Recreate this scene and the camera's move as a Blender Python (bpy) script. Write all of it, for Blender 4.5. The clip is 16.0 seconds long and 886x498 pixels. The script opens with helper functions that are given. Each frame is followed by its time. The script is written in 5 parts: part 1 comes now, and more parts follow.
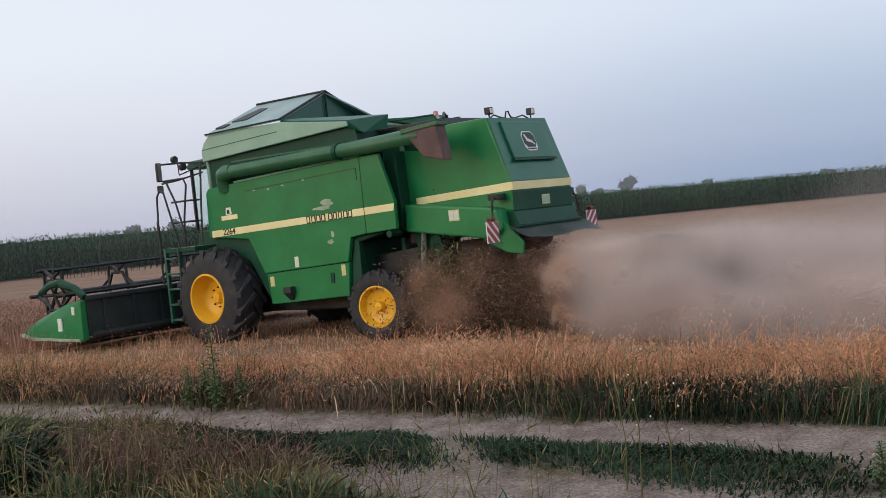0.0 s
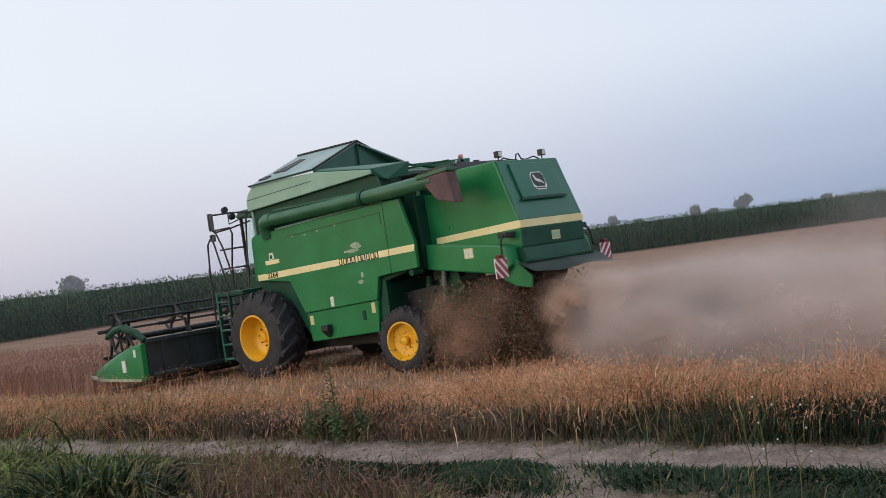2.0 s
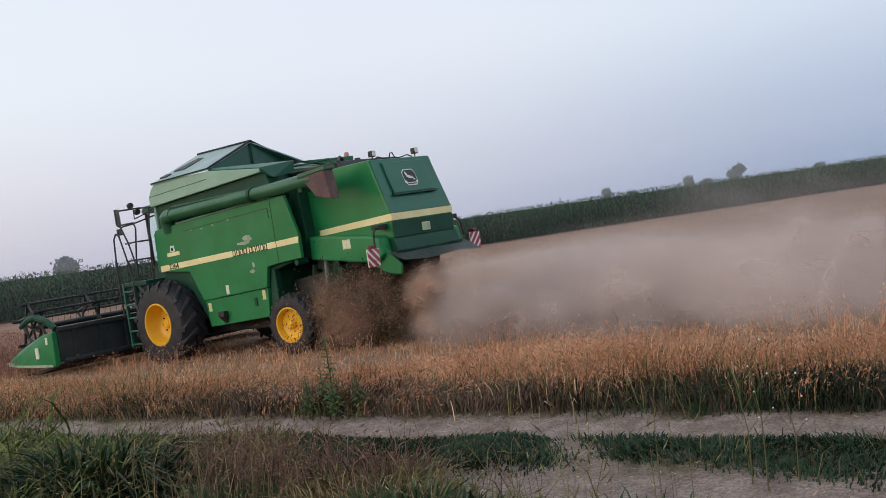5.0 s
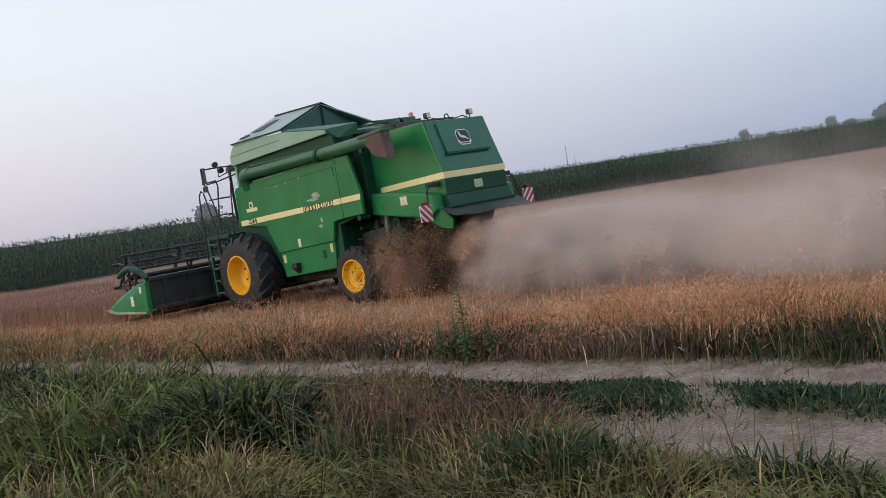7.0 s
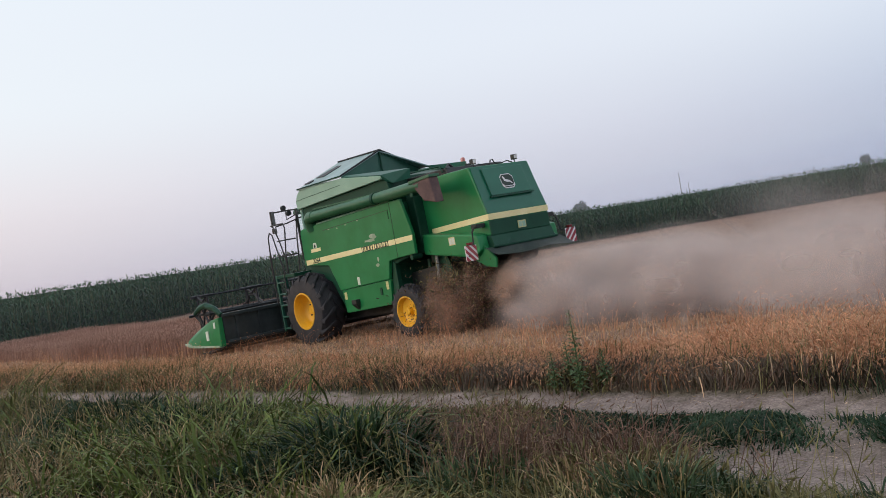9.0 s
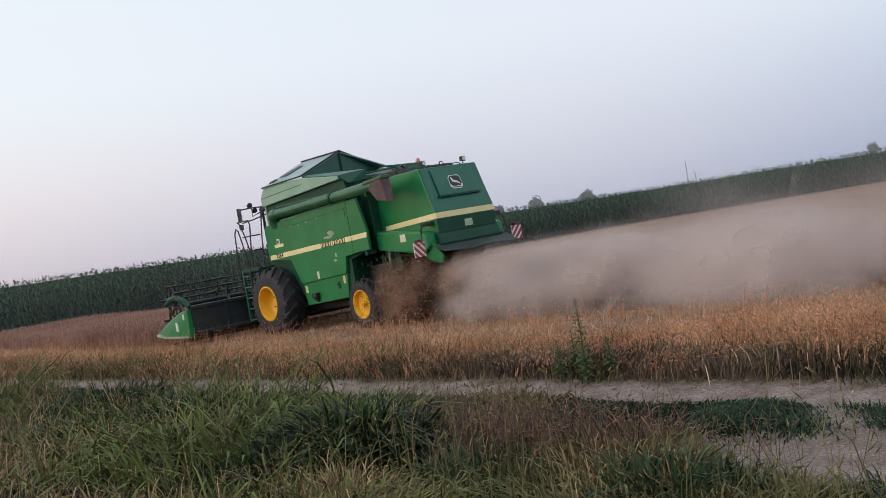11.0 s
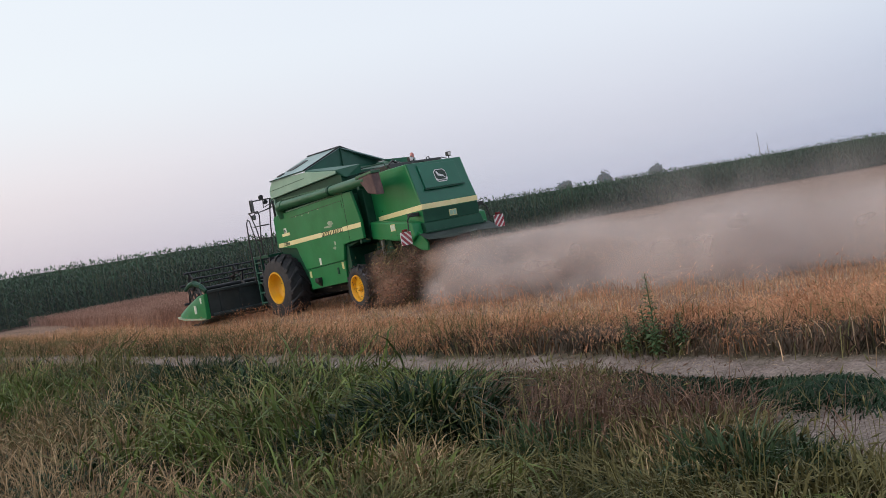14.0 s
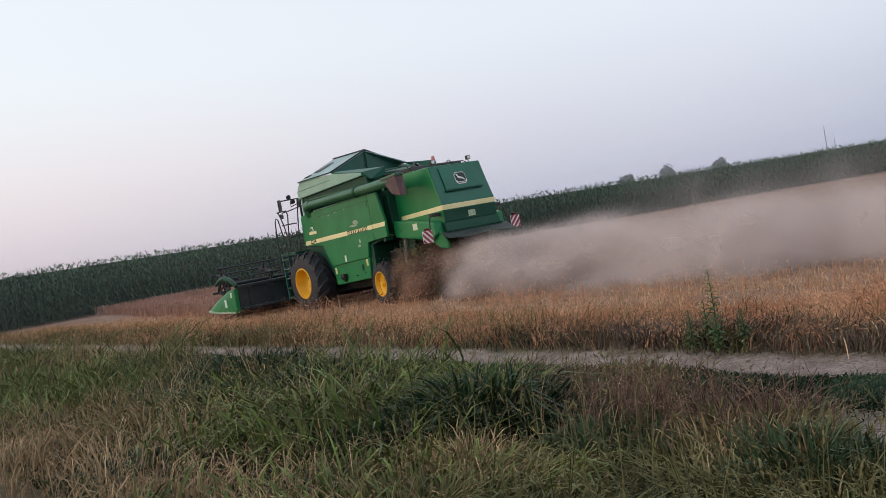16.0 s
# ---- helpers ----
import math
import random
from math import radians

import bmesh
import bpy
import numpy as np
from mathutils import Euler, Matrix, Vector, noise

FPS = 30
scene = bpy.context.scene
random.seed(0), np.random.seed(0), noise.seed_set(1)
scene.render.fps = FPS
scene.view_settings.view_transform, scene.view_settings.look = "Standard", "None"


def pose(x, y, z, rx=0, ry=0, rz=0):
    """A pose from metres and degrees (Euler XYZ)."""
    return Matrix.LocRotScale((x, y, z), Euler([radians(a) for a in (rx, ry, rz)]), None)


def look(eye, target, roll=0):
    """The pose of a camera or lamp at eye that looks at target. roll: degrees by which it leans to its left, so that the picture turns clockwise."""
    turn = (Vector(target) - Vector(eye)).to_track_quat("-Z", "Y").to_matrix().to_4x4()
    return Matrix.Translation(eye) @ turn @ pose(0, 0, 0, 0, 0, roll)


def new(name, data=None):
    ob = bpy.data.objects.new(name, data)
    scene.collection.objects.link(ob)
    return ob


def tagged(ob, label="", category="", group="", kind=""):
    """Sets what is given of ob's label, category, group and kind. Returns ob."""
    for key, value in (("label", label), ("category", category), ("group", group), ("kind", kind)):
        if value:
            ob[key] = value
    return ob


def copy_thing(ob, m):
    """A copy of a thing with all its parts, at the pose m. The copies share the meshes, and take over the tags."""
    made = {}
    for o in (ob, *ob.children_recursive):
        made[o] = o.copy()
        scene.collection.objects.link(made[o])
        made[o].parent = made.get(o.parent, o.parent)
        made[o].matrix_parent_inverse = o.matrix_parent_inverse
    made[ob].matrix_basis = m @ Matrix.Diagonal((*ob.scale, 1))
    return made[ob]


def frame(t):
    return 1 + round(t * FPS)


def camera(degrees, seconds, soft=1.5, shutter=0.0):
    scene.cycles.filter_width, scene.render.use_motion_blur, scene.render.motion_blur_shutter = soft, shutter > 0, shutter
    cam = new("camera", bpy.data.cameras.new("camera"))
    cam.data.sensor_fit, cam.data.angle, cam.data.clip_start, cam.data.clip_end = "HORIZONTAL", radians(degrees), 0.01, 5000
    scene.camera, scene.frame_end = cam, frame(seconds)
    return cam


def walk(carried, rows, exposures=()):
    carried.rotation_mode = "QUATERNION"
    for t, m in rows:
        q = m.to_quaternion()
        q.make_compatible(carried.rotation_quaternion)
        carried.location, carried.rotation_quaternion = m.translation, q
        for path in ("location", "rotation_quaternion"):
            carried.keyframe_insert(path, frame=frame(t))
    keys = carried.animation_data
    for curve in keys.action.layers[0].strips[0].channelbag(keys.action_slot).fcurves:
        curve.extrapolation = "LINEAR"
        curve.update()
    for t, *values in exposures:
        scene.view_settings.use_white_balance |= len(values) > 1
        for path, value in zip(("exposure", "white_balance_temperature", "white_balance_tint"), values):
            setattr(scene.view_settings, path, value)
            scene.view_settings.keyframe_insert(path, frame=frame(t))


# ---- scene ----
# The camera is held by hand on one spot: seconds, yaw, pitch, roll.
cam = camera(42.15, 16.0, soft=0.8)
EYE = (0.0, 0.0, 1.97)
PATH = [
    (0.0, -0.00, -1.88, 5.11),
    (0.5, 3.29, -1.58, 6.26),
    (1.0, 6.61, 1.08, 6.45),
    (1.5, 7.40, 1.26, 7.33),
    (2.0, 5.62, 0.15, 7.40),
    (2.5, 5.56, -1.35, 7.34),
    (3.0, 5.76, -1.42, 7.46),
    (3.5, 5.95, -1.59, 8.14),
    (4.0, 5.47, -0.25, 7.97),
    (4.2, 5.23, -0.56, 8.23),
    (6.3, 7.05, -1.62, 8.69),
    (6.5, 10.16, -2.53, 8.66),
    (7.0, 11.94, -2.90, 8.77),
    (7.5, 12.98, -2.84, 8.85),
    (8.0, 13.88, -2.01, 9.06),
    (8.5, 15.82, -1.28, 9.29),
    (9.0, 17.56, -0.50, 9.34),
    (9.2, 17.98, -0.06, 9.09),
    (11.5, 17.86, -1.17, 9.33),
    (12.0, 19.49, -0.56, 9.17),
    (12.5, 21.45, -0.31, 9.27),
    (13.0, 21.34, -0.95, 9.67),
    (13.5, 20.73, -1.58, 9.78),
    (14.0, 21.30, -1.65, 9.87),
    (14.5, 21.93, -1.78, 10.51),
    (15.0, 21.68, -1.91, 9.74),
    (15.5, 24.22, -1.20, 9.71),
    (16.0, 24.36, -1.48, 9.50),
]
walk(cam, [(t, pose(*EYE, 90 + p, r, y)) for t, y, p, r in PATH])

# The harvester's way over the field: seconds, x, y, heading.
DRIVE = [
    (0.0, -0.28, 19.35, 142.21),
    (0.5, -0.68, 19.64, 142.05),
    (1.0, -1.08, 19.92, 142.02),
    (1.5, -1.49, 20.22, 142.14),
    (2.0, -1.88, 20.52, 142.52),
    (2.5, -2.25, 20.81, 143.00),
    (3.0, -2.63, 21.10, 143.51),
    (3.5, -3.03, 21.39, 143.94),
    (4.0, -3.41, 21.67, 144.39),
    (6.5, -5.47, 23.02, 145.20),
    (7.0, -5.89, 23.29, 145.37),
    (7.5, -6.31, 23.56, 145.60),
    (8.0, -6.72, 23.84, 145.88),
    (8.5, -7.14, 24.13, 146.19),
    (9.0, -7.57, 24.43, 146.45),
    (11.5, -9.61, 25.71, 147.22),
    (12.0, -10.04, 25.92, 147.36),
    (12.5, -10.50, 26.14, 147.46),
    (13.0, -10.91, 26.40, 147.59),
    (13.5, -11.33, 26.69, 147.76),
    (14.0, -11.79, 26.98, 148.01),
    (14.5, -12.21, 27.27, 148.45),
    (15.0, -12.64, 27.55, 148.99),
    (15.5, -13.05, 27.81, 149.62),
    (16.0, -13.43, 28.06, 150.41),
]

# ---- world and light ----
world = bpy.data.worlds.new("dusk_sky")
scene.world = world
world.use_nodes = True
nt = world.node_tree
nt.nodes.clear()


def node(tree, kind, **values):
    n = tree.nodes.new(kind)
    for k, v in values.items():
        n.inputs[int(k[1:]) if k[0] == "i" and k[1:].isdigit() else k.replace("_", " ")].default_value = v
    return n


sky = nt.nodes.new("ShaderNodeTexSky")
sky.sky_type, sky.sun_disc = "NISHITA", False
sky.sun_elevation, sky.sun_rotation = radians(4.0), radians(-110)
sky.air_density, sky.dust_density = 1.0, 3.0
coord = nt.nodes.new("ShaderNodeTexCoord")
sep = nt.nodes.new("ShaderNodeSeparateXYZ")
nt.links.new(coord.outputs["Generated"], sep.inputs[0])


def ramp(tree, source, stops):
    r = tree.nodes.new("ShaderNodeValToRGB")
    r.color_ramp.interpolation = "EASE"
    el = r.color_ramp.elements
    while len(el) < len(stops):
        el.new(0.5)
    for e, (p, c) in zip(el, stops):
        e.position, e.color = p, (*c, 1)
    tree.links.new(source, r.inputs[0])
    return r


def mix(tree, fac, a, b, blend="MIX"):
    m = tree.nodes.new("ShaderNodeMix")
    m.data_type, m.blend_type = "RGBA", blend
    for sock, v in ((m.inputs[0], fac), (m.inputs[6], a), (m.inputs[7], b)):
        if isinstance(v, bpy.types.NodeSocket):
            tree.links.new(v, sock)
        elif isinstance(v, (tuple, list)):
            sock.default_value = (*v, 1)
        else:
            sock.default_value = v
    return m.outputs[2]


# haze: bluish to the east, rosy to the west, pale overhead
side = nt.nodes.new("ShaderNodeMapRange")
side.inputs[1].default_value, side.inputs[2].default_value = -0.75, 0.35
nt.links.new(sep.outputs[0], side.inputs[0])
low = ramp(nt, side.outputs[0], [(0.0, (0.80, 0.70, 0.76)), (0.45, (0.62, 0.64, 0.78)), (1.0, (0.33, 0.44, 0.66))])
high = ramp(nt, side.outputs[0], [(0.0, (0.84, 0.91, 0.98)), (0.6, (0.80, 0.85, 0.95)), (1.0, (0.70, 0.76, 0.90))])
up = ramp(nt, sep.outputs[2], [(0.0, (0, 0, 0)), (0.05, (0.22, 0.22, 0.22)), (0.17, (0.85, 0.85, 0.85)), (0.4, (1, 1, 1))])
haze = mix(nt, up.outputs[0], low.outputs[0], high.outputs[0])
bg_haze = nt.nodes.new("ShaderNodeBackground")
bg_haze.inputs[1].default_value = 0.95
nt.links.new(haze, bg_haze.inputs[0])
bg_sky = nt.nodes.new("ShaderNodeBackground")
bg_sky.inputs[1].default_value = 0.05
nt.links.new(sky.outputs[0], bg_sky.inputs[0])
add = nt.nodes.new("ShaderNodeAddShader")
nt.links.new(bg_haze.outputs[0], add.inputs[0])
nt.links.new(bg_sky.outputs[0], add.inputs[1])
out = nt.nodes.new("ShaderNodeOutputWorld")
nt.links.new(add.outputs[0], out.inputs[0])

sun = new("sun", bpy.data.lights.new("sun", "SUN"))
sun.data.energy, sun.data.angle, sun.data.color = 0.7, radians(25), (1.0, 0.86, 0.78)
sun.matrix_world = look((-30, -22, 14), (0, 0, 0))
scene.view_settings.exposure = 0.0
scene.cycles.transparent_max_bounces = 96

# ---- materials ----


def material(name, a, b, scale=8.0, rough=0.6, metal=0.0, bump=0.15, fine=60.0, dirt=None, dirt_amount=0.5, island=0.0, objrand=0.0, spec=0.5, low=0.42, high=0.62, dent=0.0):
    """Two tones mixed by coarse noise, speckled by fine noise, with dust or dirt patches, fine relief and, in thin sheet metal, shallow dents."""
    spec = 0.18 if island else spec
    m = bpy.data.materials.new(name)
    m.use_nodes = True
    t = m.node_tree
    bs = t.nodes["Principled BSDF"]
    tc = t.nodes.new("ShaderNodeTexCoord")
    n1 = node(t, "ShaderNodeTexNoise", Scale=scale, Detail=5.0, Roughness=0.6)
    n2 = node(t, "ShaderNodeTexNoise", Scale=fine, Detail=3.0)
    for n in (n1, n2):
        t.links.new(tc.outputs["Object"], n.inputs["Vector"])
    f = t.nodes.new("ShaderNodeMapRange")
    f.inputs[1].default_value, f.inputs[2].default_value = low, high
    t.links.new(n1.outputs[0], f.inputs[0])
    c = mix(t, f.outputs[0], a, b)
    g = t.nodes.new("ShaderNodeMapRange")
    g.inputs[1].default_value, g.inputs[2].default_value, g.inputs[3].default_value, g.inputs[4].default_value = 0.3, 0.7, (0.82 if island else 0.94), (1.18 if island else 1.06)
    t.links.new(n2.outputs[0], g.inputs[0])
    c = mix(t, 1.0, c, g.outputs[0], "MULTIPLY")
    for amount, src_kind, src_out in ((island, "ShaderNodeNewGeometry", "Random Per Island"), (objrand, "ShaderNodeObjectInfo", "Random")):
        if amount:
            s = t.nodes.new(src_kind)
            h = t.nodes.new("ShaderNodeMapRange")
            h.inputs[3].default_value, h.inputs[4].default_value = 1 - amount, 1 + amount
            t.links.new(s.outputs[src_out], h.inputs[0])
            c = mix(t, 1.0, c, h.outputs[0], "MULTIPLY")
    if dirt:
        n3 = node(t, "ShaderNodeTexNoise", Scale=scale * 0.45, Detail=7.0, Roughness=0.68)
        t.links.new(tc.outputs["Object"], n3.inputs["Vector"])
        d = t.nodes.new("ShaderNodeMapRange")
        d.inputs[1].default_value, d.inputs[2].default_value, d.inputs[4].default_value = 0.45, 0.75, dirt_amount
        t.links.new(n3.outputs[0], d.inputs[0])
        c = mix(t, d.outputs[0], c, dirt)
    t.links.new(c, bs.inputs["Base Color"])
    bs.inputs["Roughness"].default_value, bs.inputs["Metallic"].default_value = rough, metal
    bs.inputs["Specular IOR Level"].default_value = spec
    if bump:
        b = node(t, "ShaderNodeBump", Strength=bump, Distance=0.01)
        t.links.new(n2.outputs[0], b.inputs["Height"])
        if dent:
            n4 = node(t, "ShaderNodeTexNoise", Scale=1.1, Detail=1.0)
            t.links.new(tc.outputs["Object"], n4.inputs["Vector"])
            b2 = node(t, "ShaderNodeBump", Strength=1.0, Distance=dent)
            t.links.new(n4.outputs[0], b2.inputs["Height"])
            t.links.new(b2.outputs[0], b.inputs["Normal"])
        t.links.new(b.outputs[0], bs.inputs["Normal"])
    return m


DUST = (0.33, 0.22, 0.14)
GREEN = material("green_paint", (0.010, 0.172, 0.050), (0.015, 0.206, 0.066), 1.5, 0.36, dirt=(0.03, 0.155, 0.06), dirt_amount=0.2, bump=0.03, spec=0.35, dent=0.03)
# Dark green steel; shade of recesses under auger and panels is put in.
GREEN_DARK = material("dark_green_steel_and_shade", (0.006, 0.052, 0.028), (0.009, 0.068, 0.036), 2.0, 0.5, dirt=(0.018, 0.044, 0.030), dirt_amount=0.3, bump=0.06, spec=0.25)
# Rear copy of the green paint, the sky's reflection put in as teal.
GREEN_REAR = material("sky_tinted_green_sheet", (0.010, 0.118, 0.066), (0.015, 0.140, 0.080), 1.2, 0.30, dirt=(0.04, 0.10, 0.07), dirt_amount=0.25, bump=0.03, dent=0.03)
# Faded green, lightened further to carry the light from above.
GREEN_PALE = material("faded_top_lit_green", (0.25, 0.42, 0.31), (0.30, 0.48, 0.36), 1.5, 0.45, dirt=(0.34, 0.44, 0.36), dirt_amount=0.3, bump=0.04)
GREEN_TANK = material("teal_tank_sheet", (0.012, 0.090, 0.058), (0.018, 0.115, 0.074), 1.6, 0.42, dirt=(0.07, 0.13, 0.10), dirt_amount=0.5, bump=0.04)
# Weathered lid sheet; the sky's whitish sheen is mixed into its grey.
TANK_ROOF = material("weathered_roof_with_sheen", (0.20, 0.31, 0.30), (0.28, 0.38, 0.37), 1.3, 0.42, dirt=(0.14, 0.20, 0.18), dirt_amount=0.5, bump=0.05)
CREAM = material("cream_stripe", (0.82, 0.73, 0.36), (0.88, 0.80, 0.45), 3.0, 0.45, dirt=(0.6, 0.5, 0.26), dirt_amount=0.3, bump=0.02)
YELLOW = material("yellow_rim_paint", (0.80, 0.42, 0.010), (0.86, 0.48, 0.02), 4.0, 0.45, dirt=(0.50, 0.28, 0.05), dirt_amount=0.5, bump=0.04)
RUBBER = material("dusty_tyre_rubber", (0.016, 0.016, 0.020), (0.028, 0.027, 0.031), 6.0, 0.7, dirt=(0.07, 0.058, 0.050), dirt_amount=0.25, bump=0.3)
BLACK = material("black_steel", (0.010, 0.012, 0.012), (0.020, 0.021, 0.02), 5.0, 0.55, dirt=(0.06, 0.05, 0.04), dirt_amount=0.4, bump=0.1)
REEL = material("dark_reel_steel", (0.012, 0.014, 0.016), (0.022, 0.024, 0.026), 5.0, 0.5, bump=0.1)
HEADER = material("dusty_dark_header_sheet", (0.018, 0.027, 0.029), (0.032, 0.043, 0.044), 3.0, 0.5, dirt=(0.06, 0.06, 0.05), dirt_amount=0.4, bump=0.06)
GREY = material("grey_steel", (0.20, 0.22, 0.22), (0.30, 0.31, 0.30), 5.0, 0.5, metal=0.4, dirt=DUST, dirt_amount=0.5, bump=0.1)
LIP = material("dusty_spreader_sheet", (0.060, 0.088, 0.078), (0.10, 0.13, 0.115), 3.0, 0.5, dirt=(0.17, 0.17, 0.14), dirt_amount=0.5, bump=0.15)
SPOUT = material("rusty_rubber_spout", (0.100, 0.060, 0.058), (0.150, 0.088, 0.080), 4.0, 0.8, dirt=(0.20, 0.14, 0.12), dirt_amount=0.5, bump=0.2)
WHITE = material("white_plate", (0.72, 0.70, 0.68), (0.80, 0.78, 0.75), 5.0, 0.5, dirt=(0.5, 0.42, 0.34), dirt_amount=0.4, bump=0.02)
RED = material("red_reflector", (0.30, 0.030, 0.045), (0.38, 0.045, 0.06), 5.0, 0.35, dirt=(0.3, 0.15, 0.13), dirt_amount=0.4, bump=0.02)
RED_LAMP = material("red_lamp_glass", (0.13, 0.012, 0.012), (0.17, 0.018, 0.016), 9.0, 0.25, bump=0.02)
BEACON = material("beacon_glass", (0.52, 0.17, 0.14), (0.62, 0.26, 0.22), 9.0, 0.15, bump=0.0)
DECAL = material("yellow_decal", (0.60, 0.55, 0.22), (0.66, 0.62, 0.32), 20.0, 0.5, bump=0.02)
DECAL_WHITE = material("white_decal", (0.62, 0.68, 0.58), (0.75, 0.78, 0.66), 20.0, 0.5, bump=0.02)
LETTER = material("dark_lettering", (0.012, 0.028, 0.018), (0.02, 0.035, 0.02), 20.0, 0.5, bump=0.02)
SCRATCH = material("scraped_primer", (0.30, 0.38, 0.27), (0.45, 0.50, 0.38), 6.0, 0.7, dirt=(0.14, 0.26, 0.13), dirt_amount=0.6, bump=0.05)
AUGER = material("dusty_green_auger", (0.016, 0.105, 0.045), (0.030, 0.130, 0.062), 2.2, 0.38, dirt=(0.10, 0.17, 0.10), dirt_amount=0.4, bump=0.05)
STRAW = material("straw", (0.42, 0.25, 0.12), (0.52, 0.33, 0.17), 3.0, 0.75, island=0.35, bump=0.0)

GLASS = bpy.data.materials.new("cab_glass")
GLASS.use_nodes = True
_g = GLASS.node_tree.nodes["Principled BSDF"]
_g.inputs["Base Color"].default_value = (0.86, 0.93, 0.90, 1)
_g.inputs["Roughness"].default_value, _g.inputs["Transmission Weight"].default_value, _g.inputs["IOR"].default_value = 0.03, 1.0, 1.05

# ---- shape helpers ----


def part(name, bm, mat, parent=None, label="", smooth=False):
    """Links a bmesh as one mesh object, as a part of parent where one is given."""
    me = bpy.data.meshes.new(name)
    bmesh.ops.recalc_face_normals(bm, faces=bm.faces[:])
    bm.to_mesh(me)
    bm.free()
    me.materials.append(mat)
    if smooth:
        me.shade_smooth()
        me.set_sharp_from_angle(angle=radians(35))
    ob = new(name, me)
    ob.parent = parent
    if label:
        tagged(ob, label)
    return ob


def soften(bm, width):
    if width:
        bmesh.ops.bevel(bm, geom=bm.edges[:], offset=width, segments=2, profile=0.6, affect="EDGES", clamp_overlap=True)
    return bm


def box(x0, x1, y0, y1, z0, z1, bevel=0.01, bm=None):
    b = bmesh.new()
    bmesh.ops.create_cube(b, size=1, matrix=Matrix.LocRotScale(((x0 + x1) / 2, (y0 + y1) / 2, (z0 + z1) / 2), None, (x1 - x0, y1 - y0, z1 - z0)))
    soften(b, bevel)
    return b if bm is None else join(bm, b)


def join(a, b):
    me = bpy.data.meshes.new("joined")
    b.to_mesh(me)
    b.free()
    a.from_mesh(me)
    bpy.data.meshes.remove(me)
    return a


def prism(points, y0, y1, bevel=0.012, axis="y"):
    """A polygon in the x-z plane (or x-y for axis z, y-z for axis x) drawn out from y0 to y1."""
    b = bmesh.new()
    place = {"y": lambda p, s: (p[0], s, p[1]), "z": lambda p, s: (p[0], p[1], s), "x": lambda p, s: (s, p[0], p[1])}[axis]
    va = [b.verts.new(place(p, y0)) for p in points]
    vb = [b.verts.new(place(p, y1)) for p in points]
    b.faces.new(va), b.faces.new(vb[::-1])
    for i in range(len(points)):
        j = (i + 1) % len(points)
        b.faces.new((va[i], vb[i], vb[j], va[j]))
    bmesh.ops.recalc_face_normals(b, faces=b.faces[:])
    return soften(b, bevel)


def hull(points, bevel=0.0):
    b = bmesh.new()
    for p in points:
        b.verts.new(p)
    bmesh.ops.convex_hull(b, input=b.verts[:])
    bmesh.ops.dissolve_limit(b, angle_limit=0.02, verts=b.verts[:], edges=b.edges[:])
    return soften(b, bevel)


def tube(points, r, sides=8, bm=None, cap=True):
    """A round bar along points, bent at each."""
    b = bm or bmesh.new()
    pts = [Vector(p) for p in points]
    rings = []
    rr = r if isinstance(r, (list, tuple)) else [r] * len(pts)
    for i, p in enumerate(pts):
        d = (pts[min(i + 1, len(pts) - 1)] - pts[max(i - 1, 0)]).normalized()
        q = d.to_track_quat("Z", "Y").to_matrix()
        rings.append([b.verts.new(p + q @ Vector((math.cos(a) * rr[i], math.sin(a) * rr[i], 0))) for a in [2 * math.pi * k / sides for k in range(sides)]])
    for a, c in zip(rings, rings[1:]):
        best = min(range(sides), key=lambda s: (a[0].co - c[s].co).length)
        for k in range(sides):
            b.faces.new((a[k], a[(k + 1) % sides], c[(k + 1 + best) % sides], c[(k + best) % sides]))
    if cap:
        b.faces.new(rings[0][::-1]), b.faces.new(rings[-1])
    return b


def lathe(profile, sides=32, axis="y"):
    """A profile of (radius, offset) turned about the axis through the origin."""
    b = bmesh.new()
    rings = []
    for r, o in profile:
        ring = []
        for k in range(sides):
            a = 2 * math.pi * k / sides
            c, s = r * math.cos(a), r * math.sin(a)
            ring.append(b.verts.new((c, o, s) if axis == "y" else (c, s, o)))
        rings.append(ring)
    for a, c in zip(rings, rings[1:]):
        for k in range(sides):
            b.faces.new((a[k], a[(k + 1) % sides], c[(k + 1) % sides], c[k]))
    return b


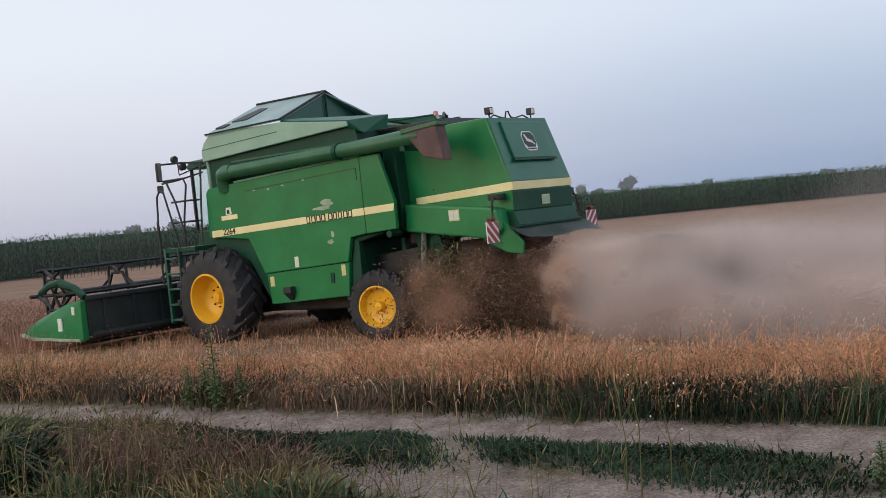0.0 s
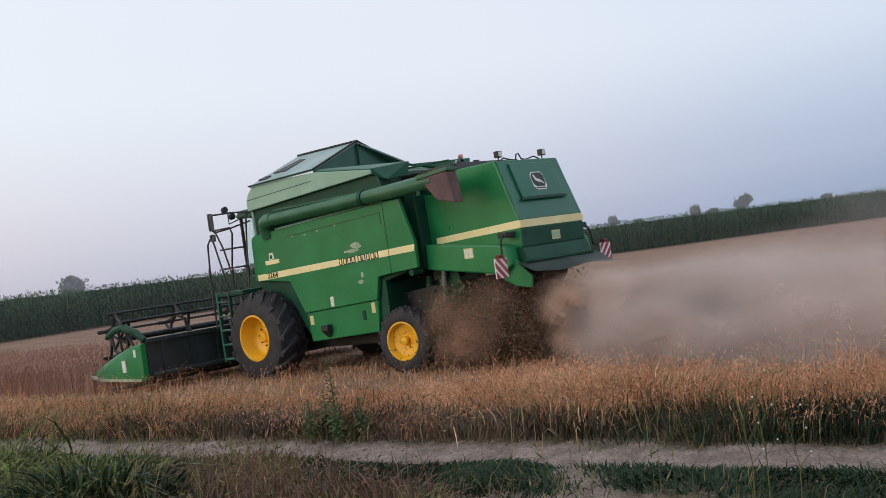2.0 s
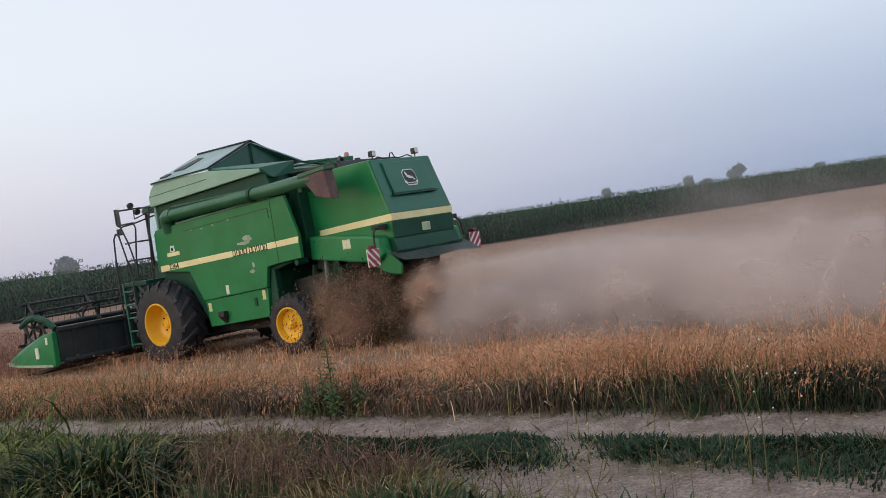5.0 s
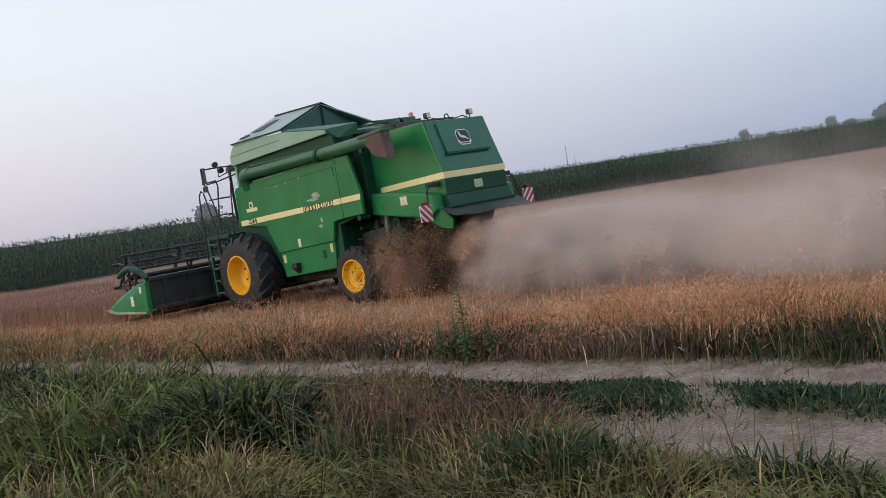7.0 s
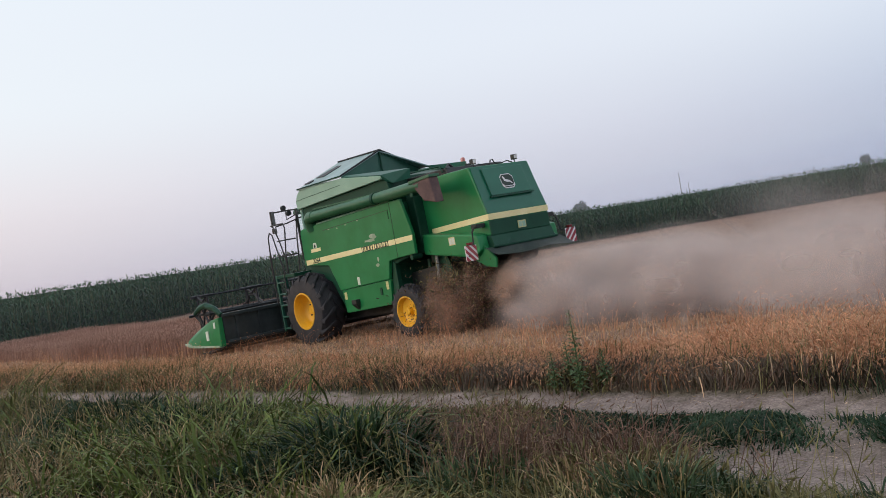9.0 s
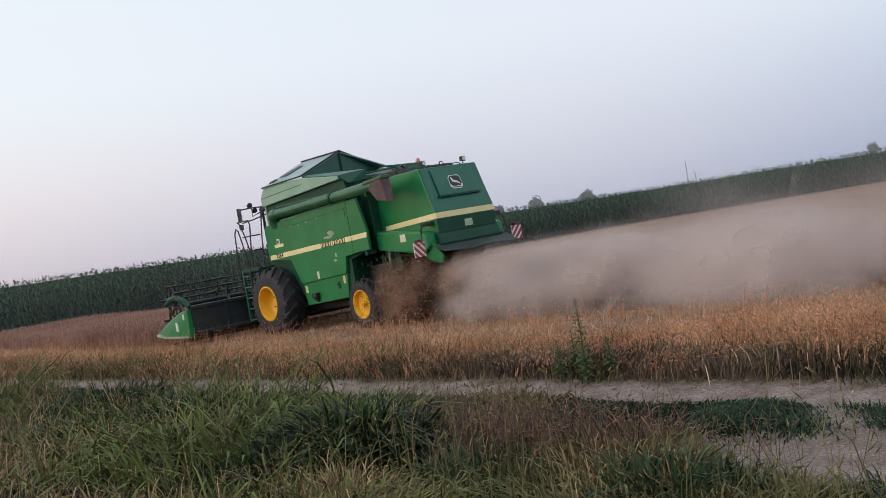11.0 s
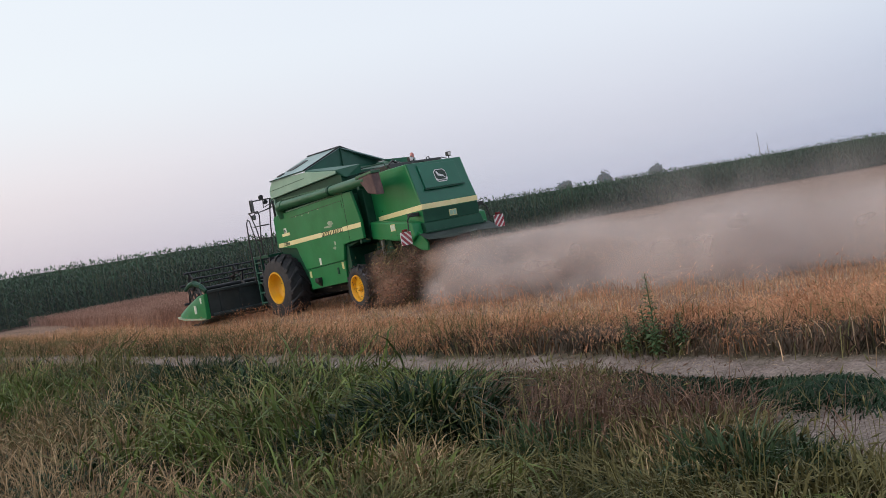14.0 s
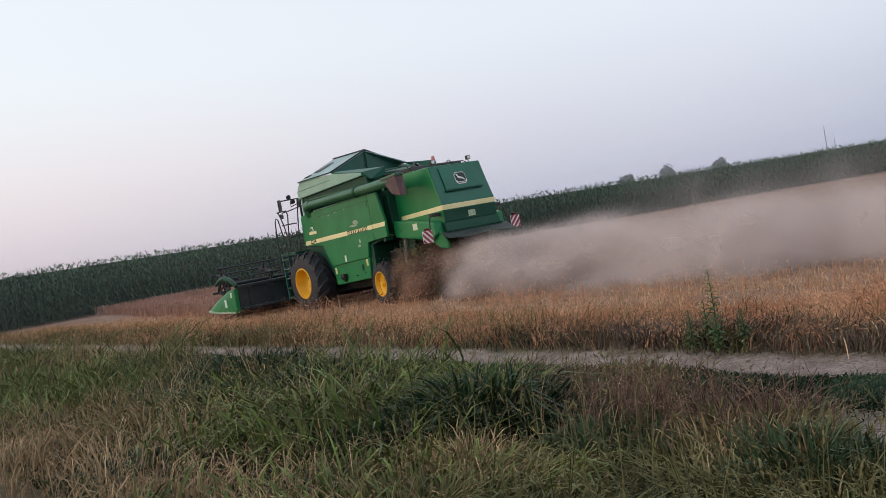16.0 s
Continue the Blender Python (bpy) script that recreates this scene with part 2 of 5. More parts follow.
def strands(name, base, height, width, lean, mat, droop=0.0, ears=None, seed=1, flow=None):
    """Many bent blades or stalks in one mesh. base: places (n, 3); height, width: (n,); lean: (n,) metres by which the tip leans.
    droop: how far the tips hang; ears: None, or (length, width) of the heads that the stalks carry; flow: (n,) the way in which neighbours lean."""
    rng = np.random.default_rng(seed)
    n = len(base)
    az = rng.uniform(0, 2 * np.pi, n) if flow is None else flow + rng.normal(0, 0.9, n)
    face = rng.uniform(0, 2 * np.pi, n)
    side_v = np.stack([np.cos(face), np.sin(face), 0 * face], 1) * (width / 2)[:, None]
    tip = np.stack([np.cos(az), np.sin(az), 0 * az], 1) * lean[:, None]
    sag = (droop * rng.uniform(0, 1, n) ** 1.3)[:, None]
    up_v = np.stack([0 * az, 0 * az, height], 1)
    knee = base + up_v * (0.78 + 0.3 * sag) + tip * 0.12
    end = base + up_v * (1 - 0.8 * sag) + tip * (1 + 0.6 * sag)
    at = lambda s: base * (1 - s) ** 2 + knee * 2 * s * (1 - s) + end * s * s
    if droop >= 0.7:
        mid = at(0.72)
        low = at(0.36)
        v = np.stack([base - side_v * 0.7, base + side_v * 0.7, low - side_v, low + side_v, mid - side_v * 0.8, mid + side_v * 0.8, end], 1)
        quads, tris, per = np.array([[0, 1, 3, 2], [2, 3, 5, 4]]), np.array([[4, 5, 6]]), 7
    else:
        mid = at(0.55)
        v = np.stack([base - side_v, base + side_v, mid - side_v * 0.85, mid + side_v * 0.85, end], 1)
        quads, tris, per = np.array([[0, 1, 3, 2]]), np.array([[2, 3, 4]]), 5
    if ears:
        d = (end - mid)
        d /= np.linalg.norm(d, axis=1)[:, None]
        length = ears[0] * rng.uniform(0.7, 1.3, n)[:, None]
        wide = side_v / (width / 2)[:, None] * ears[1] / 2
        other = np.cross(d, wide)
        a = end - d * length * 0.15
        m = a + d * length * 0.4
        e = a + d * length
        v = np.concatenate([v, np.stack([a, m + wide, m + other, m - wide, m - other, e], 1)], 1)
        tris = np.concatenate([tris, np.array([[0, 1, 2], [0, 2, 3], [0, 3, 4], [0, 4, 1], [5, 2, 1], [5, 3, 2], [5, 4, 3], [5, 1, 4]]) + per])
        per += 6
    off = (np.arange(n) * per)[:, None, None]
    q = (quads[None] + off).reshape(-1, 4)
    t3 = (tris[None] + off).reshape(-1, 3)
    return raw(name, v.reshape(-1, 3), q, t3, mat)


def raw(name, verts, quads, tris, mat):
    me = bpy.data.meshes.new(name)
    me.vertices.add(len(verts))
    me.vertices.foreach_set("co", np.ascontiguousarray(verts, dtype=np.float32).ravel())
    quads, tris = np.asarray(quads, int).reshape(-1, 4), np.asarray(tris, int).reshape(-1, 3)
    idx = np.concatenate([quads.ravel(), tris.ravel()]).astype(np.int32)
    starts = np.concatenate([np.arange(len(quads)) * 4, len(quads) * 4 + np.arange(len(tris)) * 3]).astype(np.int32)
    me.loops.add(len(idx))
    me.loops.foreach_set("vertex_index", idx)
    me.polygons.add(len(starts))
    me.polygons.foreach_set("loop_start", starts)
    me.update(calc_edges=True)
    me.validate()
    me.materials.append(mat)
    return new(name, me)


# Field directions: u runs along the track and the harvester's way, v across it, away from the viewer.
DIR = np.array((-0.8387, 0.5446))
NRM = np.array((0.5446, 0.8387))


def field(u, v, z=0.0):
    u, v = np.asarray(u, float), np.asarray(v, float)
    p = u[..., None] * DIR + v[..., None] * NRM
    return np.concatenate([p, np.broadcast_to(np.asarray(z, float), u.shape)[..., None]], -1)


def wave(u, v, k=1.0, s=0.0):
    """A smooth uneven field of about -1 to 1."""
    return (np.sin(u * 0.9 * k + 1.3 * np.sin(v * 0.7 * k + s) + s) + np.sin(v * 1.7 * k + 1.1 * np.sin(u * 0.53 * k) + 2 * s) + 0.6 * np.sin((u * 2.3 + v * 1.9) * k + 3 * s)) / 2.6


def relief(u, v):
    """Height of the ground: shallow ruts, a raised middle, a low bank at the field's edge."""
    g = lambda c, w: np.exp(-((v - c) / w) ** 2)
    z = -0.05 * g(8.7, 0.32) - 0.05 * g(6.75, 0.32) + 0.05 * g(7.75, 0.4) + 0.06 * g(9.7, 0.5)
    near = 1 / (1 + np.exp((np.hypot(u, v) - 60) / 8))
    return near * (z + 0.02 * wave(u, v, 1.7) + 0.012 * wave(u, v, 5.0, 1.0))

# ---- ground ----


def spread(lo, hi, step, far, grow=1.22):
    mid = list(np.arange(lo, hi, step))
    a, d = [], step
    x = mid[-1]
    while x < far:
        d *= grow
        x += d
        a.append(x)
    b, d, x = [], step, lo
    while x > -far:
        d *= grow
        x -= d
        b.append(x)
    return np.array(b[::-1] + mid + a)


def soil_material():
    """Pale wheel ruts, a dark grown middle, straw-coloured stubble field, all broken up by noise across the bands."""
    m = bpy.data.materials.new("field_soil")
    m.use_nodes = True
    t = m.node_tree
    bs = t.nodes["Principled BSDF"]
    tc = t.nodes.new("ShaderNodeTexCoord")
    sp = t.nodes.new("ShaderNodeSeparateXYZ")
    t.links.new(tc.outputs["Object"], sp.inputs[0])

    def noise_node(scale, detail=5.0, stretch=None):
        n = node(t, "ShaderNodeTexNoise", Scale=scale, Detail=detail, Roughness=0.62)
        if stretch:
            mp = t.nodes.new("ShaderNodeMapping")
            mp.inputs["Scale"].default_value = stretch
            t.links.new(tc.outputs["Object"], mp.inputs[0])
            t.links.new(mp.outputs[0], n.inputs["Vector"])
        else:
            t.links.new(tc.outputs["Object"], n.inputs["Vector"])
        return n.outputs[0]

    def maths(op, a, b):
        n = t.nodes.new("ShaderNodeMath")
        n.operation = op
        for s, v in zip(n.inputs, (a, b)):
            if isinstance(v, bpy.types.NodeSocket):
                t.links.new(v, s)
            else:
                s.default_value = v
        return n.outputs[0]

    wob = maths("MULTIPLY", maths("SUBTRACT", noise_node(1.1), 0.5), 1.1)
    wob2 = maths("MULTIPLY", maths("SUBTRACT", noise_node(9.0), 0.5), 0.45)
    v = maths("ADD", maths("ADD", sp.outputs[1], wob), wob2)
    x = maths("DIVIDE", v, 20.0)
    pale = ramp(t, noise_node(3.0), [(0.3, (0.20, 0.153, 0.132)), (0.7, (0.34, 0.272, 0.235))]).outputs[0]
    dark = ramp(t, noise_node(4.0), [(0.3, (0.07, 0.06, 0.035)), (0.7, (0.14, 0.11, 0.07))]).outputs[0]
    gold = ramp(t, noise_node(0.8, 6.0, (0.35, 1.6, 1.0)), [(0.3, (0.22, 0.135, 0.095)), (0.7, (0.32, 0.205, 0.145))]).outputs[0]
    rut = t.nodes.new("ShaderNodeValToRGB")
    el = rut.color_ramp.elements
    for p, c in ((0.300, 0), (0.322, 1), (0.352, 1), (0.372, 0), (0.408, 0), (0.424, 1), (0.449, 1), (0.462, 0)):
        e = el.new(p)
        e.color = (c, c, c, 1)
    el.remove(el[0]), el.remove(el[-1])
    t.links.new(x, rut.inputs[0])
    far_v = t.nodes.new("ShaderNodeMapRange")
    far_v.inputs[1].default_value, far_v.inputs[2].default_value = 9.6, 12.0
    t.links.new(v, far_v.inputs[0])
    bare = rut.outputs[0]
    for u in (5.35, 1.9):
        gone = t.nodes.new("ShaderNodeMapRange")
        gone.inputs[1].default_value, gone.inputs[2].default_value, gone.inputs[3].default_value, gone.inputs[4].default_value = 0.15, 0.42, 0.8, 0.0
        slant = maths("MULTIPLY", maths("SUBTRACT", sp.outputs[1], 8.0), 0.9)
        t.links.new(maths("ABSOLUTE", maths("ADD", maths("ADD", sp.outputs[0], u), slant), 0.0), gone.inputs[0])
        across = t.nodes.new("ShaderNodeMapRange")
        across.inputs[1].default_value, across.inputs[2].default_value, across.inputs[3].default_value, across.inputs[4].default_value = 0.7, 1.0, 1.0, 0.0
        t.links.new(maths("ABSOLUTE", maths("SUBTRACT", sp.outputs[1], 7.8), 0.0), across.inputs[0])
        bare = maths("MAXIMUM", bare, maths("MULTIPLY", gone.outputs[0], across.outputs[0]))
    c = mix(t, bare, dark, pale)
    c = mix(t, far_v.outputs[0], c, gold)
    grit = t.nodes.new("ShaderNodeMapRange")
    grit.inputs[1].default_value, grit.inputs[2].default_value, grit.inputs[3].default_value, grit.inputs[4].default_value = 0.3, 0.7, 0.55, 1.4
    t.links.new(noise_node(38.0, 4.0), grit.inputs[0])
    c = mix(t, 1.0, c, grit.outputs[0], "MULTIPLY")
    t.links.new(c, bs.inputs["Base Color"])
    bs.inputs["Roughness"].default_value = 0.95
    bs.inputs["Specular IOR Level"].default_value = 0.15
    b = node(t, "ShaderNodeBump", Strength=0.9, Distance=0.05)
    t.links.new(noise_node(22.0, 6.0), b.inputs["Height"])
    t.links.new(b.outputs[0], bs.inputs["Normal"])
    return m


def build_ground():
    us, vs = spread(-14, 46, 0.22, 3000), spread(2.0, 16.0, 0.11, 3000)
    uu, vv = np.meshgrid(us, vs)
    z = relief(uu, vv)
    verts = np.stack([-uu, vv, z], -1).reshape(-1, 3)
    w, h = len(us), len(vs)
    i = np.arange(w * h).reshape(h, w)
    quads = np.stack([i[:-1, :-1], i[1:, :-1], i[1:, 1:], i[:-1, 1:]], -1).reshape(-1, 4)
    ob = raw("ground", verts, quads, [], soil_material())
    ob.matrix_world = pose(0, 0, 0, 0, 0, -33.0)
    ob.data.shade_smooth()
    tagged(ob, "dusty field ground with a rutted farm track and cut stubble", "ground", kind="structure")


build_ground()

# ---- standing plants ----
WHEAT = material("ripe_wheat", (0.44, 0.20, 0.105), (0.66, 0.36, 0.21), 0.9, 0.8, island=0.28, bump=0.0, fine=3.0)
WHEAT_PALE = material("pale_dry_straw", (0.52, 0.34, 0.20), (0.70, 0.50, 0.32), 0.9, 0.8, island=0.35, bump=0.0, fine=3.0)
STUBBLE = material("wheat_stubble", (0.46, 0.24, 0.125), (0.62, 0.36, 0.20), 0.6, 0.85, island=0.35, bump=0.0, fine=3.0)
GRASS = material("green_grass", (0.075, 0.110, 0.026), (0.150, 0.180, 0.046), 0.8, 0.6, island=0.40, bump=0.0, fine=3.0)
GRASS_DARK = material("deep_green_grass", (0.028, 0.050, 0.022), (0.054, 0.084, 0.034), 0.8, 0.55, island=0.45, bump=0.0, fine=3.0)
GRASS_DULL = material("olive_grass", (0.105, 0.098, 0.038), (0.185, 0.158, 0.066), 0.8, 0.7, island=0.35, bump=0.0, fine=3.0)
GRASS_DRY = material("dry_grass", (0.27, 0.18, 0.095), (0.43, 0.30, 0.17), 0.8, 0.8, island=0.35, bump=0.0, fine=3.0)
GRASS_BROWN = material("withered_brown_weeds", (0.12, 0.070, 0.050), (0.22, 0.135, 0.095), 0.8, 0.85, island=0.4, bump=0.0, fine=3.0)
# Dark green grass with the shade between dense blades put into the colour.
GRASS_DEEP = material("deep_green_shade_leaf", (0.013, 0.031, 0.014), (0.028, 0.054, 0.022), 0.8, 0.6, island=0.40, bump=0.0, fine=3.0)
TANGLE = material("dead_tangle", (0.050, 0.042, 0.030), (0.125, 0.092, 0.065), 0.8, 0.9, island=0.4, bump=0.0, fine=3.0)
CLOVER = material("low_track_herbs", (0.016, 0.038, 0.019), (0.028, 0.056, 0.026), 1.2, 0.7, island=0.3, bump=0.0, fine=3.0)
WEED = material("weed_leaf", (0.050, 0.085, 0.032), (0.080, 0.120, 0.048), 3.0, 0.65, island=0.3, bump=0.0)
CORN = material("maize_leaf", (0.018, 0.053, 0.021), (0.036, 0.082, 0.033), 0.12, 0.65, island=0.3, bump=0.0, fine=2.0)
CORN_TOP = material("maize_tassel", (0.060, 0.090, 0.042), (0.095, 0.115, 0.058), 0.2, 0.8, island=0.3, bump=0.0, fine=2.0)
LEAF = material("tree_leaf", (0.030, 0.055, 0.030), (0.050, 0.080, 0.040), 0.3, 0.7, island=0.4, bump=0.0, fine=2.0)
BARK = material("bark", (0.09, 0.07, 0.055), (0.14, 0.11, 0.09), 3.0, 0.9, bump=0.3)


def scatter(n, u0, u1, v0, v1, keep, seed, skew=1.0):
    """Random places in a stretch of the field, thinned by keep(u, v) from 0 to 1, thicker towards u0 with skew above 1."""
    rng = np.random.default_rng(seed)
    u, v = u0 + (u1 - u0) * rng.uniform(0, 1, n) ** skew, rng.uniform(v0, v1, n)
    ok = rng.uniform(0, 1, n) < keep(u, v)
    return u[ok], v[ok], rng


def plants(name, label, category, n, u0, u1, v0, v1, keep, high, wide, lean, mat, seed, ears=None, tall=None, droop=0.3, skew=1.0, combed=True):
    u, v, rng = scatter(n, u0, u1, v0, v1, keep, seed, skew)
    base = field(u, v, relief(u, v) - 0.01)
    k = len(u)
    h = rng.uniform(high[0], high[1], k)
    if tall is not None:
        h = h * tall(u, v)
    flow = 4.0 * wave(u, v, 1.6, seed * 0.7) if combed else None
    ob = strands(name, base, h, rng.uniform(wide[0], wide[1], k), rng.uniform(0.2, 1.8, k) * lean * h, mat, droop, ears, seed, flow)
    tagged(ob, label, category, kind="stuff")
    return ob


step = lambda x, a, b: np.clip((x - a) / (b - a), 0, 1)
patch = lambda u, v, s, k=1.0: np.clip(0.5 + 0.75 * wave(u, v, k, s), 0, 1)
edge_w = lambda u: 12.3 + 0.35 * np.sin(u * 0.8) + 0.2 * np.sin(u * 2.1) - 0.6 * step(u, 7, 12)
front_w = lambda u: 9.50 + 0.40 * (1 - step(u, 0.5, 4.5)) + 0.22 * np.sin(u * 1.1 + 1) + 0.2 * np.sin(u * 2.9)
wheat_tall = lambda u, v: 0.74 * (0.84 + 0.30 * wave(u, v, 1.1, 0.4)) * (1 - 0.50 * step(u, 6.5, 12.5)) * (0.75 + 0.25 * step(v, 9.6, 10.8))
wheat_keep = lambda u, v: step(v, front_w(u) - 0.3, front_w(u) + 0.5) * (1 - step(v, edge_w(u) - 0.3, edge_w(u))) * (1 - 0.35 * step(u, 9, 14)) * (0.45 + 0.55 * patch(u, v, 0.3, 1.3))

plants("standing_wheat", "ripe reddish-gold wheat standing along the track", "wheat", 98000, -14, 32, 9.2, 13.0, wheat_keep, (0.42, 0.76), (0.006, 0.013), 0.42, WHEAT, 11, (0.060, 0.015), wheat_tall, 0.5)
plants("pale_wheat", "pale straw and oat stalks among the wheat", "wheat", 28000, -14, 40, 9.2, 13.0, lambda u, v: wheat_keep(u, v) * patch(u, v, 2.0, 0.8), (0.40, 0.84), (0.004, 0.010), 0.42, WHEAT_PALE, 12, (0.045, 0.009), wheat_tall, 0.5)
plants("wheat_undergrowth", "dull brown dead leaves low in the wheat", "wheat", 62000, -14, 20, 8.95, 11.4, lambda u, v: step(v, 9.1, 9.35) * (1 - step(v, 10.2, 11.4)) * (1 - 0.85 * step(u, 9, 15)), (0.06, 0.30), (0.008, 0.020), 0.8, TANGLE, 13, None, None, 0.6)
plants("verge_straw", "flattened tawny straw and dead grass at the wheat's foot", "straw", 52000, -14, 46, 9.1, 11.6, lambda u, v: step(v, 9.12, 9.35) * (0.4 + 0.6 * patch(u, v, 1.4, 1.2)) * (1 - step(v, 10.4, 11.4)), (0.08, 0.30), (0.006, 0.014), 0.9, GRASS_BROWN, 61, None, None, 0.6)
plants("verge_straw", "low tawny stalks far along the verge", "straw", 34000, 9, 52, 9.2, 12.4, lambda u, v: step(u, 9, 15) * (0.35 + 0.65 * patch(u, v, 2.2, 0.9)), (0.10, 0.30), (0.008, 0.018), 0.6, STUBBLE, 62, (0.05, 0.014), None, 0.5)
plants("wheat_stubble", "short cut straw stubble in rows", "stubble", 90000, -16, 48, 11.2, 24, lambda u, v: (np.sin(v * 2 * np.pi / 0.16) > -0.2) * (1 - 0.6 * step(v, 15, 24)), (0.08, 0.19), (0.005, 0.011), 0.3, STUBBLE, 14, combed=False)
plants("loose_straw", "loose straw and chaff lying on the stubble", "straw", 70000, -16, 44, 11.0, 18, lambda u, v: (0.3 + 0.7 * patch(u, v, 0.3)) * (1 - 0.7 * step(v, 13.5, 18)), (0.04, 0.14), (0.006, 0.013), 2.0, WHEAT_PALE, 15, combed=False)
plants("wheel_side_straw", "taller uncut straw stalks left along the wheel tracks", "straw", 5000, -16, 40, 12.4, 14.2, lambda u, v: patch(u, v, 1.7, 1.5), (0.20, 0.50), (0.005, 0.010), 0.45, WHEAT, 25, (0.06, 0.013))
plants("track_straw", "scattered straw bits lying on the wheel ruts", "straw", 20000, -10, 34, 6.1, 9.3, lambda u, v: patch(u, v, 0.6), (0.008, 0.03), (0.004, 0.010), 3.0, WHEAT_PALE, 20, combed=False)
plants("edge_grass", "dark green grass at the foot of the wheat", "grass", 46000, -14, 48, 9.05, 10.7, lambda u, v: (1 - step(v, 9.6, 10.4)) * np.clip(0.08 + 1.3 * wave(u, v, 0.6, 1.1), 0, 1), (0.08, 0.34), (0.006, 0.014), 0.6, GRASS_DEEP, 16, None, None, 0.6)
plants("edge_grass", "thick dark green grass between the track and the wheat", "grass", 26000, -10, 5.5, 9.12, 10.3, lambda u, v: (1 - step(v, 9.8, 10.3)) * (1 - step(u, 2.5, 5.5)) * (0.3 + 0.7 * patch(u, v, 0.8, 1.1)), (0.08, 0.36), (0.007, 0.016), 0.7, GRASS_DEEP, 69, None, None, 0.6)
plants("edge_grass", "olive seeding grass along the wheat's edge", "grass", 9000, -14, 48, 9.05, 10.9, lambda u, v: patch(u, v, 3.1, 0.8), (0.18, 0.60), (0.005, 0.010), 0.5, GRASS_DULL, 17, (0.06, 0.01), None, 0.4)
plants("dark_bank_growth", "low dark olive growth on the far verge", "grass", 14000, 16, 60, 9.1, 10.8, lambda u, v: step(u, 16, 26) * (1 - step(v, 10.0, 10.8)) * patch(u, v, 0.5, 0.7), (0.15, 0.36), (0.012, 0.028), 0.6, GRASS_DULL, 26, None, None, 0.5, 1.4)
gap = lambda u: (1 - 0.97 * np.exp(-((u - 5.35) / 0.26) ** 2)) * (1 - 0.97 * np.exp(-((u - 1.9) / 0.45) ** 2))
herb = lambda u, v: step(v, 7.1 + 0.15 * np.sin(u * 1.9), 7.35 + 0.15 * np.sin(u * 1.9)) * (1 - step(v, 8.05 + 0.12 * np.sin(u * 2.3), 8.35 + 0.12 * np.sin(u * 2.3))) * gap(u + 0.9 * (8.0 - v))
plants("track_herbs", "low dark green herbs between the wheel ruts", "grass", 130000, -10, 36, 6.9, 8.5, herb, (0.025, 0.085), (0.009, 0.020), 0.9, CLOVER, 18, None, None, 0.5)
plants("track_herbs", "grass blades growing between the wheel ruts", "grass", 5000, -10, 34, 6.9, 8.5, lambda u, v: herb(u, v) * patch(u, v, 0.2) + 0.02, (0.06, 0.24), (0.004, 0.009), 0.8, GRASS_DULL, 19)

# near bank: mixed grass and weeds, taller and thicker further along the track
near_edge = lambda u: 5.75 + 0.35 * np.sin(u * 0.9) + 0.3 * np.sin(u * 2.3) + 1.0 * step(u, 5.5, 7.0) + 0.9 * step(u, 9, 12)
on_bank = lambda u, v: (1 - step(v, near_edge(u) - 0.7, near_edge(u))) * (0.35 + 0.65 * step(u, 1.5, 4.0))
low_bank = lambda u, v: (0.55 + 0.45 * step(u, 3, 8) + 0.45 * step(u, 8.5, 11) * step(v, 4.2, 5.6)) * (0.85 + 0.3 * wave(u, v, 1.2, 2.7)) * (1 - 0.35 * np.exp(-((u - 6.6) / 1.1) ** 2))
clump = lambda u, v, s, k: np.clip(0.15 + 1.5 * wave(u, v, k, s), 0, 1)
plants("bank_undergrowth", "dense leaf mat under the bank grass, darkened for shade among blades", "grass", 80000, 0.5, 42, 2.4, 8.0, on_bank, (0.06, 0.28), (0.012, 0.030), 1.0, GRASS_DEEP, 27, None, low_bank, 0.7, 1.6)
plants("bank_undergrowth", "withered brown leaves under the bank grass", "grass", 40000, 0.5, 42, 2.4, 8.0, lambda u, v: on_bank(u, v) * patch(u, v, 7.7, 0.9), (0.06, 0.28), (0.008, 0.018), 1.0, GRASS_BROWN, 28, None, low_bank, 0.7, 1.6)
plants("bank_grass", "fresh green bank grass with arching blades", "grass", 30000, 2, 42, 2.4, 8.0, lambda u, v: on_bank(u, v) * clump(u, v, 0.9, 0.75), (0.28, 0.74), (0.012, 0.032), 0.75, GRASS, 21, None, low_bank, 0.9, 1.5)
plants("bank_grass", "olive half-dry bank grass", "grass", 24000, 0, 42, 2.4, 8.0, lambda u, v: on_bank(u, v) * clump(u, v, 4.4, 0.8), (0.24, 0.68), (0.009, 0.024), 0.75, GRASS_DULL, 22, None, low_bank, 0.8, 1.5)
plants("dry_bank_grass", "straw-coloured dry grass with seed heads on the bank", "grass", 20000, 1, 42, 2.4, 8.0, lambda u, v: on_bank(u, v) * (0.08 + 0.92 * clump(u, v, 5.9, 0.6)) * (0.35 + 0.65 * step(u, 6, 9)), (0.28, 0.74), (0.005, 0.013), 0.6, GRASS_DRY, 23, (0.05, 0.011), low_bank, 0.7, 1.4)
plants("dry_bank_grass", "pale dry grass thick at the foot of the bank", "grass", 8000, 6.5, 20, 2.0, 4.6, lambda u, v: (1 - step(v, 3.0, 4.4)) * patch(u, v, 1.9, 1.0), (0.16, 0.46), (0.005, 0.011), 0.6, GRASS_DRY, 29, (0.04, 0.010), None, 0.7, 1.3)
